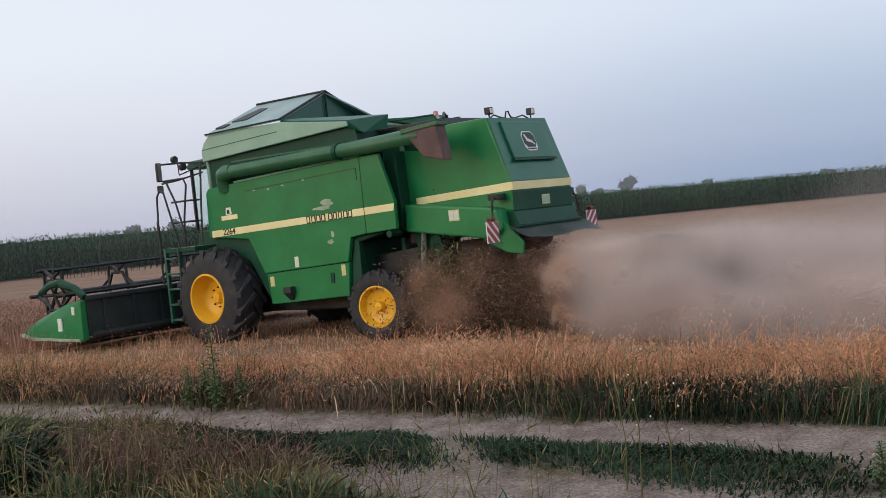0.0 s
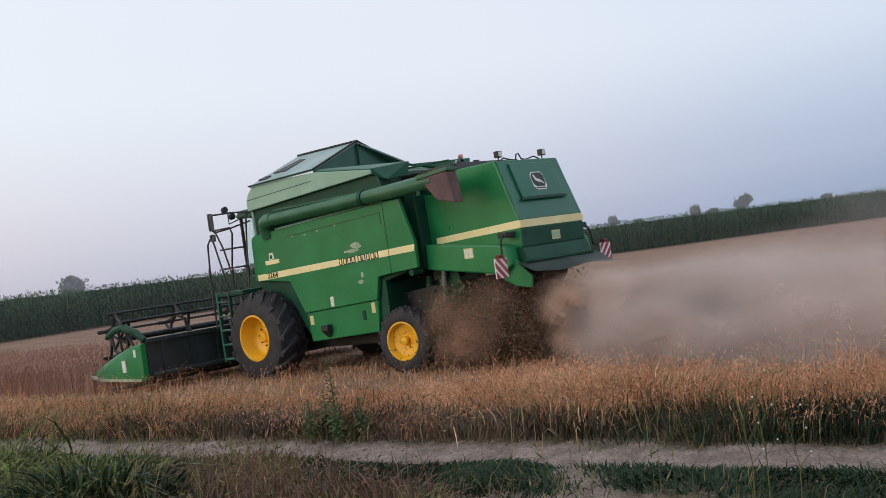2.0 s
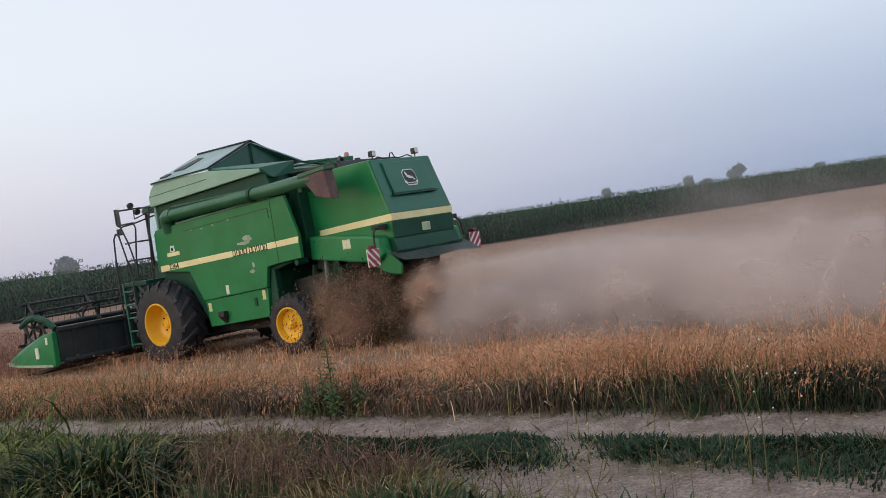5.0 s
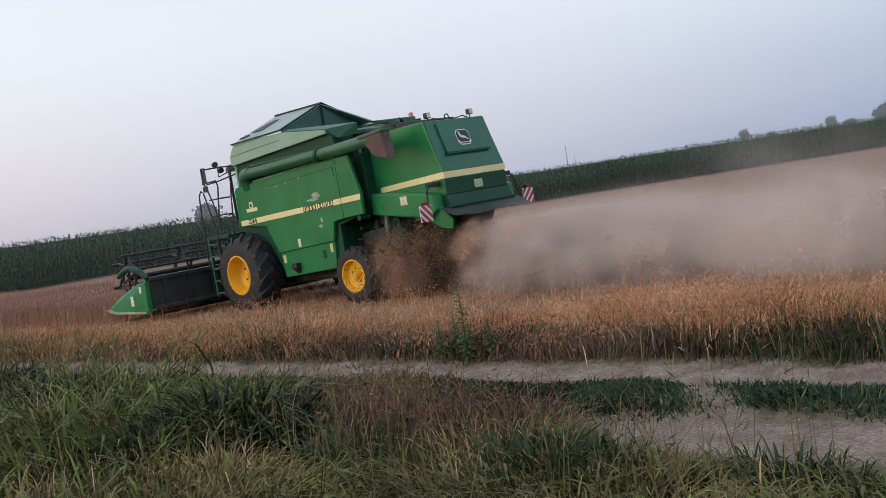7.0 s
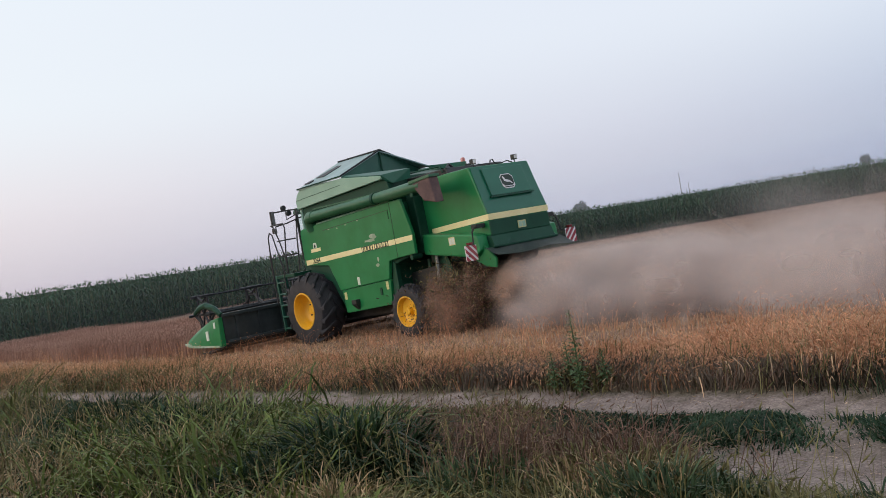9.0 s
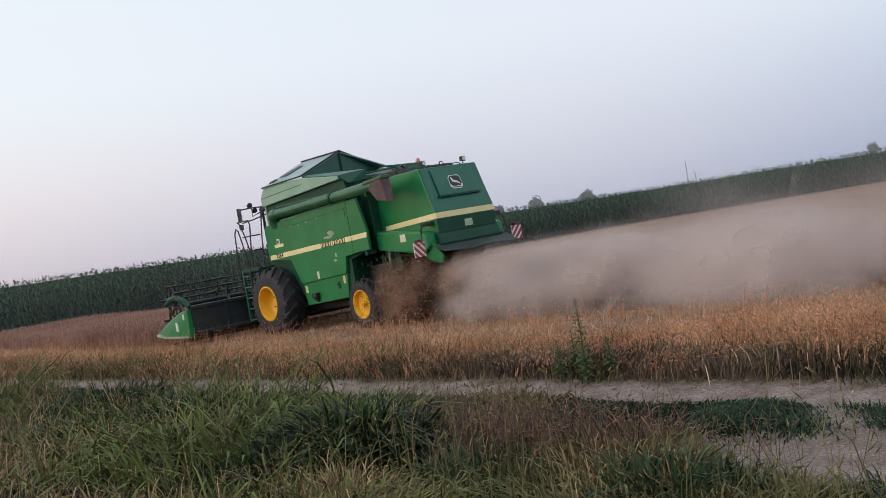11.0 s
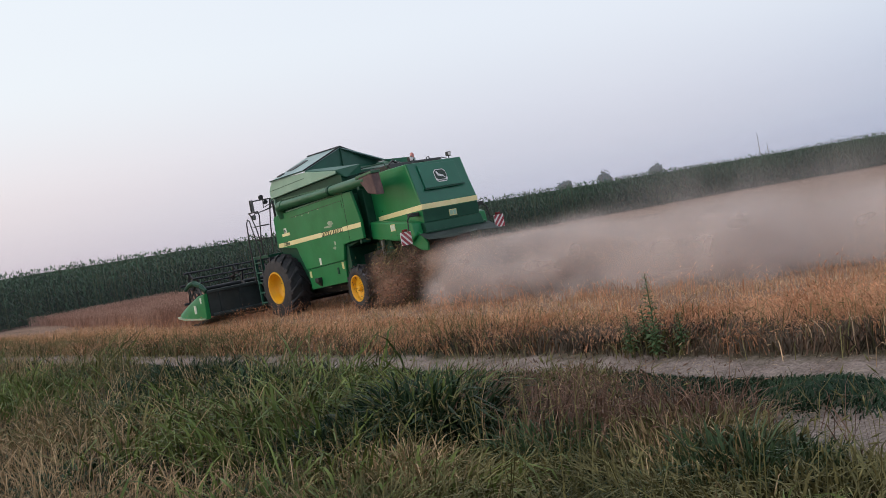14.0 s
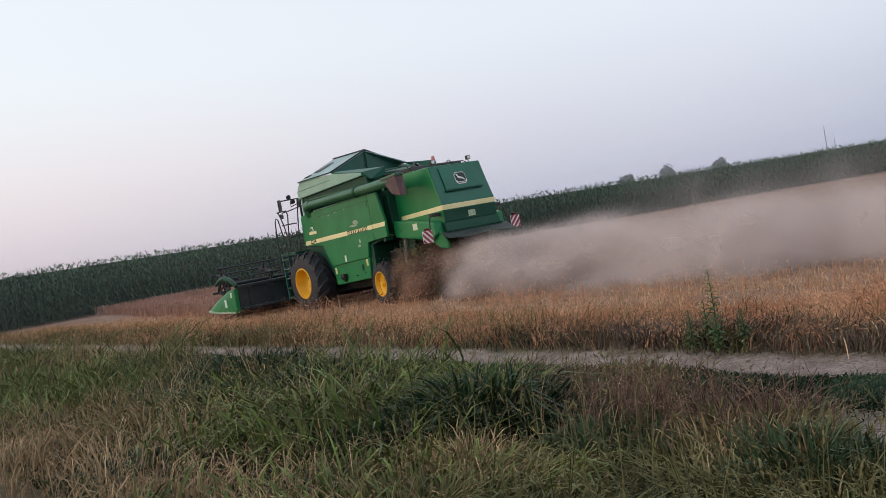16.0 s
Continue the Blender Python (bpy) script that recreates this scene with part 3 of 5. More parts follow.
plants("withered_weeds", "withered brown weed stems on the bank", "weeds", 7000, 4.2, 9.8, 5.2, 7.3, lambda u, v: np.exp(-((u - 7.2) / 1.3) ** 2 - ((v - 6.1) / 0.55) ** 2), (0.26, 0.66), (0.005, 0.013), 0.6, GRASS_BROWN, 24, (0.05, 0.014), None, 0.5)
plants("withered_weeds", "pale dry stems among the withered weeds", "weeds", 900, 4.8, 10.0, 5.2, 7.4, lambda u, v: np.exp(-((u - 7.8) / 1.2) ** 2 - ((v - 6.3) / 0.6) ** 2), (0.35, 0.80), (0.004, 0.009), 0.6, GRASS_DRY, 30, (0.04, 0.011), None, 0.5)
plants("tall_seed_grass", "tall thin seeding grass stems above the bank", "grass", 2600, 3, 34, 3.5, 8.0, on_bank, (0.55, 0.95), (0.004, 0.007), 0.35, GRASS_DULL, 32, (0.09, 0.013), None, 0.4, 1.4)


def tussock(u0, v0, n, radius, high, mat, label, seed, lean=0.6, wide=(0.010, 0.022)):
    """A dome of arching blades that lean outwards."""
    rng = np.random.default_rng(seed)
    r, a = radius * np.sqrt(rng.uniform(0, 1, n)), rng.uniform(0, 2 * np.pi, n)
    u, v = u0 + 1.35 * r * np.cos(a), v0 + 0.8 * r * np.sin(a)
    h = rng.uniform(0.5, 1.0, n) * high * (1 - 0.5 * (r / radius) ** 2)
    p = field(u, v, relief(u, v) - 0.01)
    c = field(np.array([u0]), np.array([v0]))[0]
    ob = strands("grass_tussock", p, h, rng.uniform(*wide, n), np.minimum(np.abs(rng.normal(0, lean, n)), 1.5 * lean) * h, mat, 0.9, None, seed, np.arctan2(p[:, 1] - c[1], p[:, 0] - c[0]))
    tagged(ob, label, "grass", "tussocks on the bank", "stuff")


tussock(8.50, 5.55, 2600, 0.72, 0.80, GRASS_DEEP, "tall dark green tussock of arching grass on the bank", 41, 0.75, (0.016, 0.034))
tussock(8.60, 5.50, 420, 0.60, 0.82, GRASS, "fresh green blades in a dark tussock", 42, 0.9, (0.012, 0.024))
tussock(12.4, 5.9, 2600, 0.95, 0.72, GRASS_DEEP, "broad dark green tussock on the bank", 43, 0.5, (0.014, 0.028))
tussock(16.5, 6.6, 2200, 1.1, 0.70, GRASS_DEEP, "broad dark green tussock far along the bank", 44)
tussock(9.9, 6.6, 1400, 0.7, 0.66, GRASS, "fresh green tussock on the bank", 45)
tussock(20.5, 5.2, 2600, 1.6, 0.62, GRASS, "bright green grass patch far along the bank", 46)
tussock(8.3, 4.75, 500, 0.55, 0.50, GRASS_DRY, "pale dry tuft in front of the dark tussock", 47, 0.8, (0.006, 0.012))
tussock(9.6, 4.9, 260, 0.22, 0.62, GRASS_DRY, "upright pale dry stalks on the bank", 48, 0.2, (0.007, 0.014))
tussock(5.6, 5.9, 600, 0.6, 0.42, GRASS_DULL, "olive tuft beside the near rut", 49)
tussock(4.0, 5.5, 420, 0.5, 0.32, GRASS_DULL, "low olive tuft beside the near rut", 50)
tussock(9.35, 9.35, 160, 0.45, 0.36, GRASS_DULL, "leafy green growth round a tall weed", 51)
tussock(9.0, 7.6, 600, 0.6, 0.30, GRASS_DULL, "olive tuft on the track's middle", 52)


tussock(5.9, 6.05, 550, 0.75, 0.50, GRASS_DULL, "olive weedy clump beside the near rut", 58, 0.7, (0.008, 0.018))
tussock(6.3, 6.5, 500, 0.6, 0.58, GRASS_BROWN, "withered brown clump beside the near rut", 59, 0.6, (0.005, 0.011))
tussock(5.5, 5.6, 320, 0.6, 0.50, GRASS_DRY, "pale dry stalks beside the near rut", 63, 0.5, (0.006, 0.012))
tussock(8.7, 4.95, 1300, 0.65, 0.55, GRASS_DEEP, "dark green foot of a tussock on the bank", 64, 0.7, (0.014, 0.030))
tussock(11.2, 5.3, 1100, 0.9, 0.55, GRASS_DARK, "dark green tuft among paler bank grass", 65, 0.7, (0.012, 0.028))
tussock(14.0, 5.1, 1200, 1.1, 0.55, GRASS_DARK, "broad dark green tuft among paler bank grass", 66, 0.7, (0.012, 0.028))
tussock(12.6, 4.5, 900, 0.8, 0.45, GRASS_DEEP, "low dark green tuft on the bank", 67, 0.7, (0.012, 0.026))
tussock(6.7, 9.25, 16, 0.7, 0.62, WHEAT_PALE, "a few pale dry stalks leaning before the wheat", 68, 0.35, (0.009, 0.014))
tussock(7.4, 4.6, 420, 0.5, 0.46, GRASS_DRY, "pale dry tuft with broad blades on the bank", 60, 0.8, (0.008, 0.016))
tussock(4.9, 5.55, 700, 0.55, 0.46, GRASS_DARK, "dark green tuft beside the near rut", 53, 0.6, (0.010, 0.022))
tussock(3.3, 5.65, 450, 0.45, 0.36, GRASS_DARK, "low dark green tuft beside the near rut", 54, 0.6, (0.010, 0.020))
tussock(2.3, 5.75, 350, 0.40, 0.30, GRASS, "low fresh green tuft beside the near rut", 55, 0.6, (0.008, 0.016))
tussock(6.7, 5.5, 700, 0.6, 0.46, GRASS_DARK, "dark green tuft beside withered weeds", 56, 0.6, (0.010, 0.022))
plants("bank_undergrowth", "low olive and green growth beside the near rut", "grass", 16000, 0.5, 8.5, 3.8, 6.0, lambda u, v: 1 - step(v, 5.5, 6.0), (0.08, 0.28), (0.008, 0.018), 0.9, GRASS_DULL, 57, None, None, 0.8)


def leafy_weed(u, v, height, seed, label):
    """An upright weed: stem and whorls of leaves, thinner to the top."""
    rng = np.random.default_rng(seed)
    top = tagged(new("tall_weed"), label, "weed", "weeds by the track")
    top.matrix_world = Matrix.Translation(Vector(field(np.array(u), np.array(v), float(relief(np.array(u), np.array(v))))))
    part("stem", tube([(0, 0, -0.02), (0.01, 0.01, height * 0.5), (0, 0.02, height)], [0.010, 0.007, 0.003], 6), WEED, top)
    for k in range(52):
        z = height * (0.10 + 0.88 * k / 51)
        a, ln = k * 2.4, (0.13 * (1.12 - z / height) * rng.uniform(0.7, 1.2) + 0.05) * min(1.0, 0.45 + height / 1.4)
        b = bmesh.new()
        c, s = math.cos(a), math.sin(a)
        w = ln * 0.22
        p = [(0, 0, 0), (ln * 0.45 * c - w * s, ln * 0.45 * s + w * c, ln * 0.28), (ln * 0.5 * c, ln * 0.5 * s, ln * 0.22), (ln * 0.45 * c + w * s, ln * 0.45 * s - w * c, ln * 0.28), (ln * c, ln * s, ln * 0.05)]
        q = [b.verts.new((x, y, z + dz)) for x, y, dz in p]
        b.faces.new((q[0], q[1], q[2])), b.faces.new((q[0], q[2], q[3])), b.faces.new((q[1], q[4], q[2])), b.faces.new((q[2], q[4], q[3]))
        part("leaf", b, WEED, top)


leafy_weed(9.25, 9.25, 0.92, 1, "tall green leafy weed at the wheat's edge")
leafy_weed(9.6, 9.45, 0.50, 2, "short green leafy weed at the wheat's edge")
leafy_weed(8.9, 9.3, 0.46, 3, "short green leafy weed at the wheat's edge")
leafy_weed(9.05, 9.05, 0.46, 5, "middling green leafy weed beside a taller one")
leafy_weed(9.5, 9.1, 0.50, 6, "middling green leafy weed beside a taller one")
leafy_weed(1.7, 7.35, 0.30, 4, "pale green young weed on the track's middle")


def flower_stalk(u, v, height, seed):
    rng = np.random.default_rng(seed)
    top = tagged(new("flower_stalk"), "thin dry stalk with small white flower heads", "weed", "weeds by the track")
    top.matrix_world = Matrix.Translation(Vector(field(np.array(u), np.array(v), float(relief(np.array(u), np.array(v))))))
    part("stem", tube([(0, 0, -0.02), (0.02, 0.01, height * 0.5), (-0.02, 0.03, height)], [0.006, 0.004, 0.002], 5), GRASS_DULL, top)
    for k in range(7):
        z = height * (0.45 + 0.08 * k)
        a = k * 2.2
        e = (0.10 * math.cos(a), 0.10 * math.sin(a), z + 0.12)
        part("twig", tube([(0, 0.01, z), e], 0.002, 4), GRASS_DULL, top)
        if k % 3 == 0:
            h = bmesh.new()
            bmesh.ops.create_icosphere(h, subdivisions=1, radius=0.007, matrix=Matrix.Translation(e))
            part("flower_head", h, WHITE, top, "small white flower head")


flower_stalk(3.15, 6.95, 0.92, 1)
flower_stalk(3.0, 7.1, 0.62, 2)
flower_stalk(3.3, 7.05, 0.70, 3)

# ---- uncut crop ahead of the header ----
CROP = material("standing_crop", (0.29, 0.165, 0.122), (0.41, 0.25, 0.185), 0.7, 0.85, island=0.3, bump=0.0, fine=3.0)
crop_strips = []


def crop(u0, u1, v0, v1, n, seed, label):
    rng = np.random.default_rng(seed)
    u, v = rng.uniform(u0, u1, n), rng.uniform(v0, v1, n)
    o = field(np.array((u0 + u1) / 2), np.array(v0))
    base = field(u, v + 0.12 * np.maximum(u - 34, 0), 0 * u) - o
    h = rng.uniform(0.48, 0.70, n) * (1 - 0.35 * step(u, 34, 48))
    ob = strands("uncut_crop", base, h, rng.uniform(0.008, 0.016, n), np.abs(rng.normal(0, 0.2, n)) * h, CROP, 0.3, (0.09, 0.022), seed, 3 * wave(u, v, 1.2))
    ob.location = Vector(o)
    tagged(ob, label, "wheat", kind="stuff")
    return ob


for k in range(16):
    u0 = 17.8 + k
    crop_strips.append((u0, crop(u0, u0 + 1.0, 13.25, 19.7, 850, 200 + k, "reddish ripe crop standing ahead of the cutting header")))
crop(33.8, 50, 13.3, 20.0, 15000, 230, "reddish ripe crop still to be cut")
crop(50, 61, 13.4, 21.0, 7000, 231, "reddish ripe crop far along the field")

# ---- maize field ----
EDGE = [(-95, 5), (-60, 28), (-45, 42), (-38, 56), (-29, 72), (-10, 90), (25, 103), (80, 117), (170, 140), (320, 178)]


def build_maize():
    rng = np.random.default_rng(31)
    pts = np.array(EDGE, float)
    seg = np.diff(pts, axis=0)
    length = np.hypot(seg[:, 0], seg[:, 1])
    cum = np.concatenate([[0], np.cumsum(length)])
    rows, places = 7, []
    for r in range(rows):
        s = np.arange(0, cum[-1], 0.26 if r < 3 else 0.40)
        s = s + rng.normal(0, 0.06, len(s))
        k = np.clip(np.searchsorted(cum, s) - 1, 0, len(seg) - 1)
        p = pts[k] + seg[k] * ((s - cum[k]) / length[k])[:, None]
        n = np.stack([-seg[k, 1], seg[k, 0]], 1) / length[k][:, None]
        places.append(p + n * (0.75 * r) + rng.normal(0, 0.1, p.shape))
    p = np.concatenate(places)
    m = len(p)
    tall = rng.normal(2.50, 0.06, m) + 0.42 * np.clip((-p[:, 0] - 22) / 24, 0, 1) + 0.06 * np.sin(p[:, 0] * 0.21) + 0.04 * np.sin(p[:, 0] * 0.9 + p[:, 1])
    stem = strands("s", np.c_[p, np.zeros(m)], tall, np.full(m, 0.05), rng.uniform(0, 0.1, m), CORN_TOP, 0.2, (0.20, 0.05), 32)
    stem.name = "maize_stems"
    tagged(stem, "tall maize stems with pale tassels", "maize", kind="stuff")
    # arching leaves: nine a plant
    q = 9
    b = np.repeat(np.c_[p, np.zeros(m)], q, 0)
    lev = np.tile(np.linspace(0.08, 0.93, q), m) + rng.normal(0, 0.03, m * q)
    h = np.repeat(tall, q)
    az = rng.uniform(0, 2 * np.pi, m * q)
    out_v = np.stack([np.cos(az), np.sin(az), 0 * az], 1)
    side_v = np.stack([-np.sin(az), np.cos(az), 0 * az], 1) * rng.uniform(0.035, 0.060, (m * q, 1))
    ln = rng.uniform(0.40, 0.70, (m * q, 1)) * (1.08 - 0.62 * lev[:, None] ** 3)
    z = np.array([[0, 0, 1.0]])
    a0 = b + z * (lev * h)[:, None]
    a1 = a0 + out_v * ln * 0.55 + z * ln * 0.42
    a2 = a0 + out_v * ln * 1.05 + z * ln * rng.uniform(-0.25, 0.25, (m * q, 1))
    v = np.stack([a0 - side_v * 0.5, a0 + side_v * 0.5, a1 - side_v, a1 + side_v, a2], 1).reshape(-1, 3)
    off = (np.arange(m * q) * 5)[:, None]
    ob = raw("maize_field", v, np.array([[0, 1, 3, 2]]) + off, np.array([[2, 3, 4]]) + off, CORN)
    tagged(ob, "tall dense dark green maize field with an uneven top", "maize", kind="stuff")
    # the field's mass behind the outer rows
    bm = bmesh.new()
    n_of = [Vector((-d[1], d[0], 0)).normalized() for d in seg]
    front, back = [], []
    for i, c in enumerate(pts):
        nn = n_of[min(i, len(n_of) - 1)]
        front.append(Vector((*c, 0)) + nn * 3.0)
        back.append(Vector((*c, 0)) + nn * 120)
    up_z = [Vector((0, 0, 2.32 + 0.42 * min(max((-c[0] - 22) / 24, 0), 1))) for c in pts]
    for f0, f1, b0, b1, z0, z1 in zip(front, front[1:], back, back[1:], up_z, up_z[1:]):
        vs = [bm.verts.new(c) for c in (f0, f1, f1 + z1, f0 + z0, b1 + z1, b0 + z0)]
        bm.faces.new(vs[:4]), bm.faces.new((vs[3], vs[2], vs[4], vs[5]))
    core = part("maize_mass", bm, CORN)
    tagged(core, "deep shaded inside of the maize field", "maize", kind="stuff")


build_maize()


def tree(x, y, height, crown, seed, name="tree"):
    """Tapered trunk, limbs, and a crown of many leaf clumps."""
    rng = np.random.default_rng(seed)
    crown *= 0.62
    top = tagged(new(name), "dark hazy broadleaf tree far behind the maize", "tree", "trees on the horizon")
    top.matrix_world = pose(x, y, 0)
    bm = tube([(0, 0, -0.2), (0.1, 0, height * 0.3), (0, 0.1, height * 0.62)], [height * 0.035, height * 0.028, height * 0.015], 8)
    tips = []
    for k in range(9):
        a = k * 2.4
        e = (math.cos(a) * crown * rng.uniform(0.4, 0.75), math.sin(a) * crown * rng.uniform(0.4, 0.75), height * rng.uniform(0.5, 0.9))
        tube([(0, 0, height * rng.uniform(0.28, 0.5)), (e[0] * 0.5, e[1] * 0.5, e[2] * 0.75), e], [height * 0.014, height * 0.01, height * 0.004], 5, bm)
        tips.append(e)
    part("trunk", bm, BARK, top)
    c = np.concatenate([np.array(e) + rng.normal(0, 1, (60, 3)) * (crown * 0.24, crown * 0.24, height * 0.085) for e in tips + [(0, 0, height * 0.82), (0, 0, height * 0.6)]])
    n = 6
    b = np.repeat(c, n, 0) + rng.normal(0, crown * 0.05, (len(c) * n, 3))
    s = crown * 0.06
    d1, d2 = rng.normal(0, s, b.shape), rng.normal(0, s, b.shape)
    v = np.stack([b - d1, b + d2, b + d1, b - d2], 1).reshape(-1, 3)
    ob = raw("crown", v, np.arange(len(v)).reshape(-1, 4), [], LEAF)
    ob.parent = top


def at_azimuth(deg, dist):
    return -dist * math.sin(radians(deg)), dist * math.cos(radians(deg))


for deg, dist, hgt, crown, seed in ((23.6, 260, 6.9, 4.2, 1), (-9.2, 420, 8.4, 4.6, 2), (-6.9, 430, 7.0, 3.2, 3), (-7.7, 450, 5.0, 3.2, 4), (-2.9, 520, 8.0, 3.4, 5), (-4.2, 520, 5.2, 3.6, 6), (15.1, 380, 6.4, 3.6, 7), (13.1, 380, 7.2, 3.4, 8), (10.6, 430, 6.6, 4.0, 9), (-13.0, 520, 5.6, 4.0, 10), (-18.6, 520, 5.4, 4.0, 11)):
    tree(*at_azimuth(deg, dist), hgt, crown, seed)


def power_pole(deg, dist, height):
    top = tagged(new("power_pole"), "slim grey power pole beyond the maize", "pole", "power poles")
    top.matrix_world = pose(*at_azimuth(deg, dist), 0, 0, 0, deg)
    part("mast", tube([(0, 0, -0.3), (0, 0, height)], [0.16, 0.09], 8), GREY, top)
    part("insulator", tube([(0, 0, height), (0, 0, height + 0.35)], 0.05, 6), GREY, top)


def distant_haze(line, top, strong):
    """Added upright veil imitating air haze before the far fields, fading out upwards."""
    m = bpy.data.materials.new("distance_haze_veil")
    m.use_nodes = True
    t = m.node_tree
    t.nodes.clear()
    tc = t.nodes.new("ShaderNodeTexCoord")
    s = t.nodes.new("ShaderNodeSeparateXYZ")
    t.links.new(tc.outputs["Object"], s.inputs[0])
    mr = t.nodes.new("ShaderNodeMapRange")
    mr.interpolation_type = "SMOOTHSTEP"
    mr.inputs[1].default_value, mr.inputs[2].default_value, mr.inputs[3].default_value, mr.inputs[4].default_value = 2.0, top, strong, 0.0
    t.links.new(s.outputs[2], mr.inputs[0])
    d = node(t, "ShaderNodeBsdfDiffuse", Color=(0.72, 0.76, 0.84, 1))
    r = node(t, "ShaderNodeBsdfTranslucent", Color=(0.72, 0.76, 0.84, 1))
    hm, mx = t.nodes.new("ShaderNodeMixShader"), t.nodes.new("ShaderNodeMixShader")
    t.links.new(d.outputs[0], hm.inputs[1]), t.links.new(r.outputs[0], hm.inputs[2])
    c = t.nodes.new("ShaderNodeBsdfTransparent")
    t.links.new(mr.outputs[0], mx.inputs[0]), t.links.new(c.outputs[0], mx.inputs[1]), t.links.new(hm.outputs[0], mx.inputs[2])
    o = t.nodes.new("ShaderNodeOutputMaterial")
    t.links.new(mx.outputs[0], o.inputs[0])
    v, q = [], []
    for k, (x, y) in enumerate(line):
        v += [(x, y, 0.0), (x, y, top + 1.0)]
        if k:
            q.append((2 * k - 2, 2 * k, 2 * k + 1, 2 * k - 1))
    ob = raw("backdrop_mist", np.array(v), q, [], m)
    tagged(ob, "added see-through veil that imitates distance haze over the far fields", "mist", kind="structure")


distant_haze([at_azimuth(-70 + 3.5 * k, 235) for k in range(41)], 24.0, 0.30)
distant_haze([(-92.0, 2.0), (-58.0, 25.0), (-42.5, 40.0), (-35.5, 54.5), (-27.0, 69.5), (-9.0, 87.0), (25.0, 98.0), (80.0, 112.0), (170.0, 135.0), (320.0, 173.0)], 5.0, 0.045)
power_pole(5.63, 330, 9.5)
power_pole(5.25, 380, 7.0)
power_pole(-0.6, 420, 6.0)

# ---- combine harvester ----
# Its own space: x ahead, y to its left, z up from the ground, the origin under the rear axle.
combine = tagged(new("combine_harvester"), "green combine harvester with cream stripes and yellow rims on stubble", "harvester")


def both(name, make, mat, label="", smooth=False):
    """A part on the left side and its twin on the right; make(s) gets 1 or -1."""
    return [part(name, make(s), mat, combine, label, smooth) for s in (1, -1)]


# side panels
upper = [(3.88, 1.93), (3.85, 2.72), (3.78, 2.79), (3.12, 2.83), (0.13, 2.965), (0.13, 1.735), (0.47, 1.70), (0.58, 1.31), (2.54, 1.21), (2.86, 1.83)]
side_l, side_r = both("side_panel", lambda s: prism(upper, s * 1.30, s * 1.38, 0.015), GREEN, "large green sheet-metal side panel")
rear_flap = [(0.12, 2.965), (-0.27, 2.97), (-0.52, 2.20), (-0.51, 1.77), (0.12, 1.735)]
both("rear_side_panel", lambda s: prism(rear_flap, s * 1.31, s * 1.385, 0.012), GREEN)
lower = [(2.53, 1.20), (2.48, 0.67), (0.66, 0.75), (0.585, 1.30)]
low_l, low_r = both("lower_panel", lambda s: prism(lower, s * 1.27, s * 1.35, 0.012), GREEN)
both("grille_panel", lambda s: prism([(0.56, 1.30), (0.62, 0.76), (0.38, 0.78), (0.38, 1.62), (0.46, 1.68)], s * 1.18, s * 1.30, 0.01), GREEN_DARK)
part("body", prism([(3.85, 1.45), (3.85, 2.75), (-0.15, 2.90), (-0.15, 1.72), (0.45, 1.60), (0.45, 0.95), (2.6, 0.80), (3.0, 1.45)], -1.28, 1.28, 0.02), GREEN_DARK, combine, "inner body, green darkened for the shade behind the panels")
part("underbody", prism([(3.3, 0.50), (3.3, 1.1), (-0.6, 1.45), (-0.6, 0.95), (0.5, 0.50)], -0.85, 0.85, 0.03), BLACK, combine)
for s in (1, -1):
    part("panel_seam", prism([(0.117, 2.95), (0.117, 1.75), (0.125, 1.75), (0.125, 2.95)], s * 1.378, s * 1.388, 0), LETTER, combine)
    part("hatch_seam", prism([(2.85, 2.66), (0.22, 2.79), (0.22, 2.60), (0.21, 2.60), (0.21, 2.80), (2.85, 2.672)], s * 1.376, s * 1.387, 0), LETTER, combine)
    part("panel_rail", tube([(3.1, s * 1.36, 2.85), (0.15, s * 1.36, 2.985)], 0.018, 6), GREEN_PALE, combine)

# hood over the straw walkers
hood = [(-0.10, 3.26), (-1.30, 3.30), (-2.03, 3.31), (-2.38, 2.30), (-2.38, 1.86), (-0.10, 1.72)]
part("hood", prism(hood, -0.84, 0.84, 0.03), GREEN, combine, "green rear hood over the straw walkers")
part("rear_panel", hull([(-2.045, y, 3.30) for y in (-0.80, 0.80)] + [(-2.39, y, 2.31) for y in (-0.83, 0.83)] + [(-2.02, y, 3.30) for y in (-0.80, 0.80)] + [(-2.36, y, 2.31) for y in (-0.83, 0.83)]), GREEN_REAR, combine, "sloping green rear sheet, tinted teal for the sky's reflection")
rear = lambda y, z, out: (-2.045 - 0.345 * (3.30 - z) / 0.99 - out, y, z)
part("rear_hatch", hull([rear(y, z, o) for y in (-0.56, 0.56) for z in (2.66, 3.24) for o in (0.0, 0.045)], 0.01), GREEN_REAR, combine, "raised square rear hatch")
part("hatch_ledge", hull([rear(y, z, o) for y in (-0.60, 0.60) for z in (2.62, 2.655) for o in (0.0, 0.06)], 0.005), GREEN_DARK, combine)
part("hood_front", prism([(-0.12, 3.26), (-0.12, 1.75), (-0.42, 1.75), (-0.36, 3.27)], -1.08, 1.08, 0.03), GREEN_DARK, combine, "bulkhead behind the side panels, green darkened for recess shade")
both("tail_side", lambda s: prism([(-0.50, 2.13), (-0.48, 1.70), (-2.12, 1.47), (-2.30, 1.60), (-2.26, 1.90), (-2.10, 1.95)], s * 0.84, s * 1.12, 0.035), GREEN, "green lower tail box")
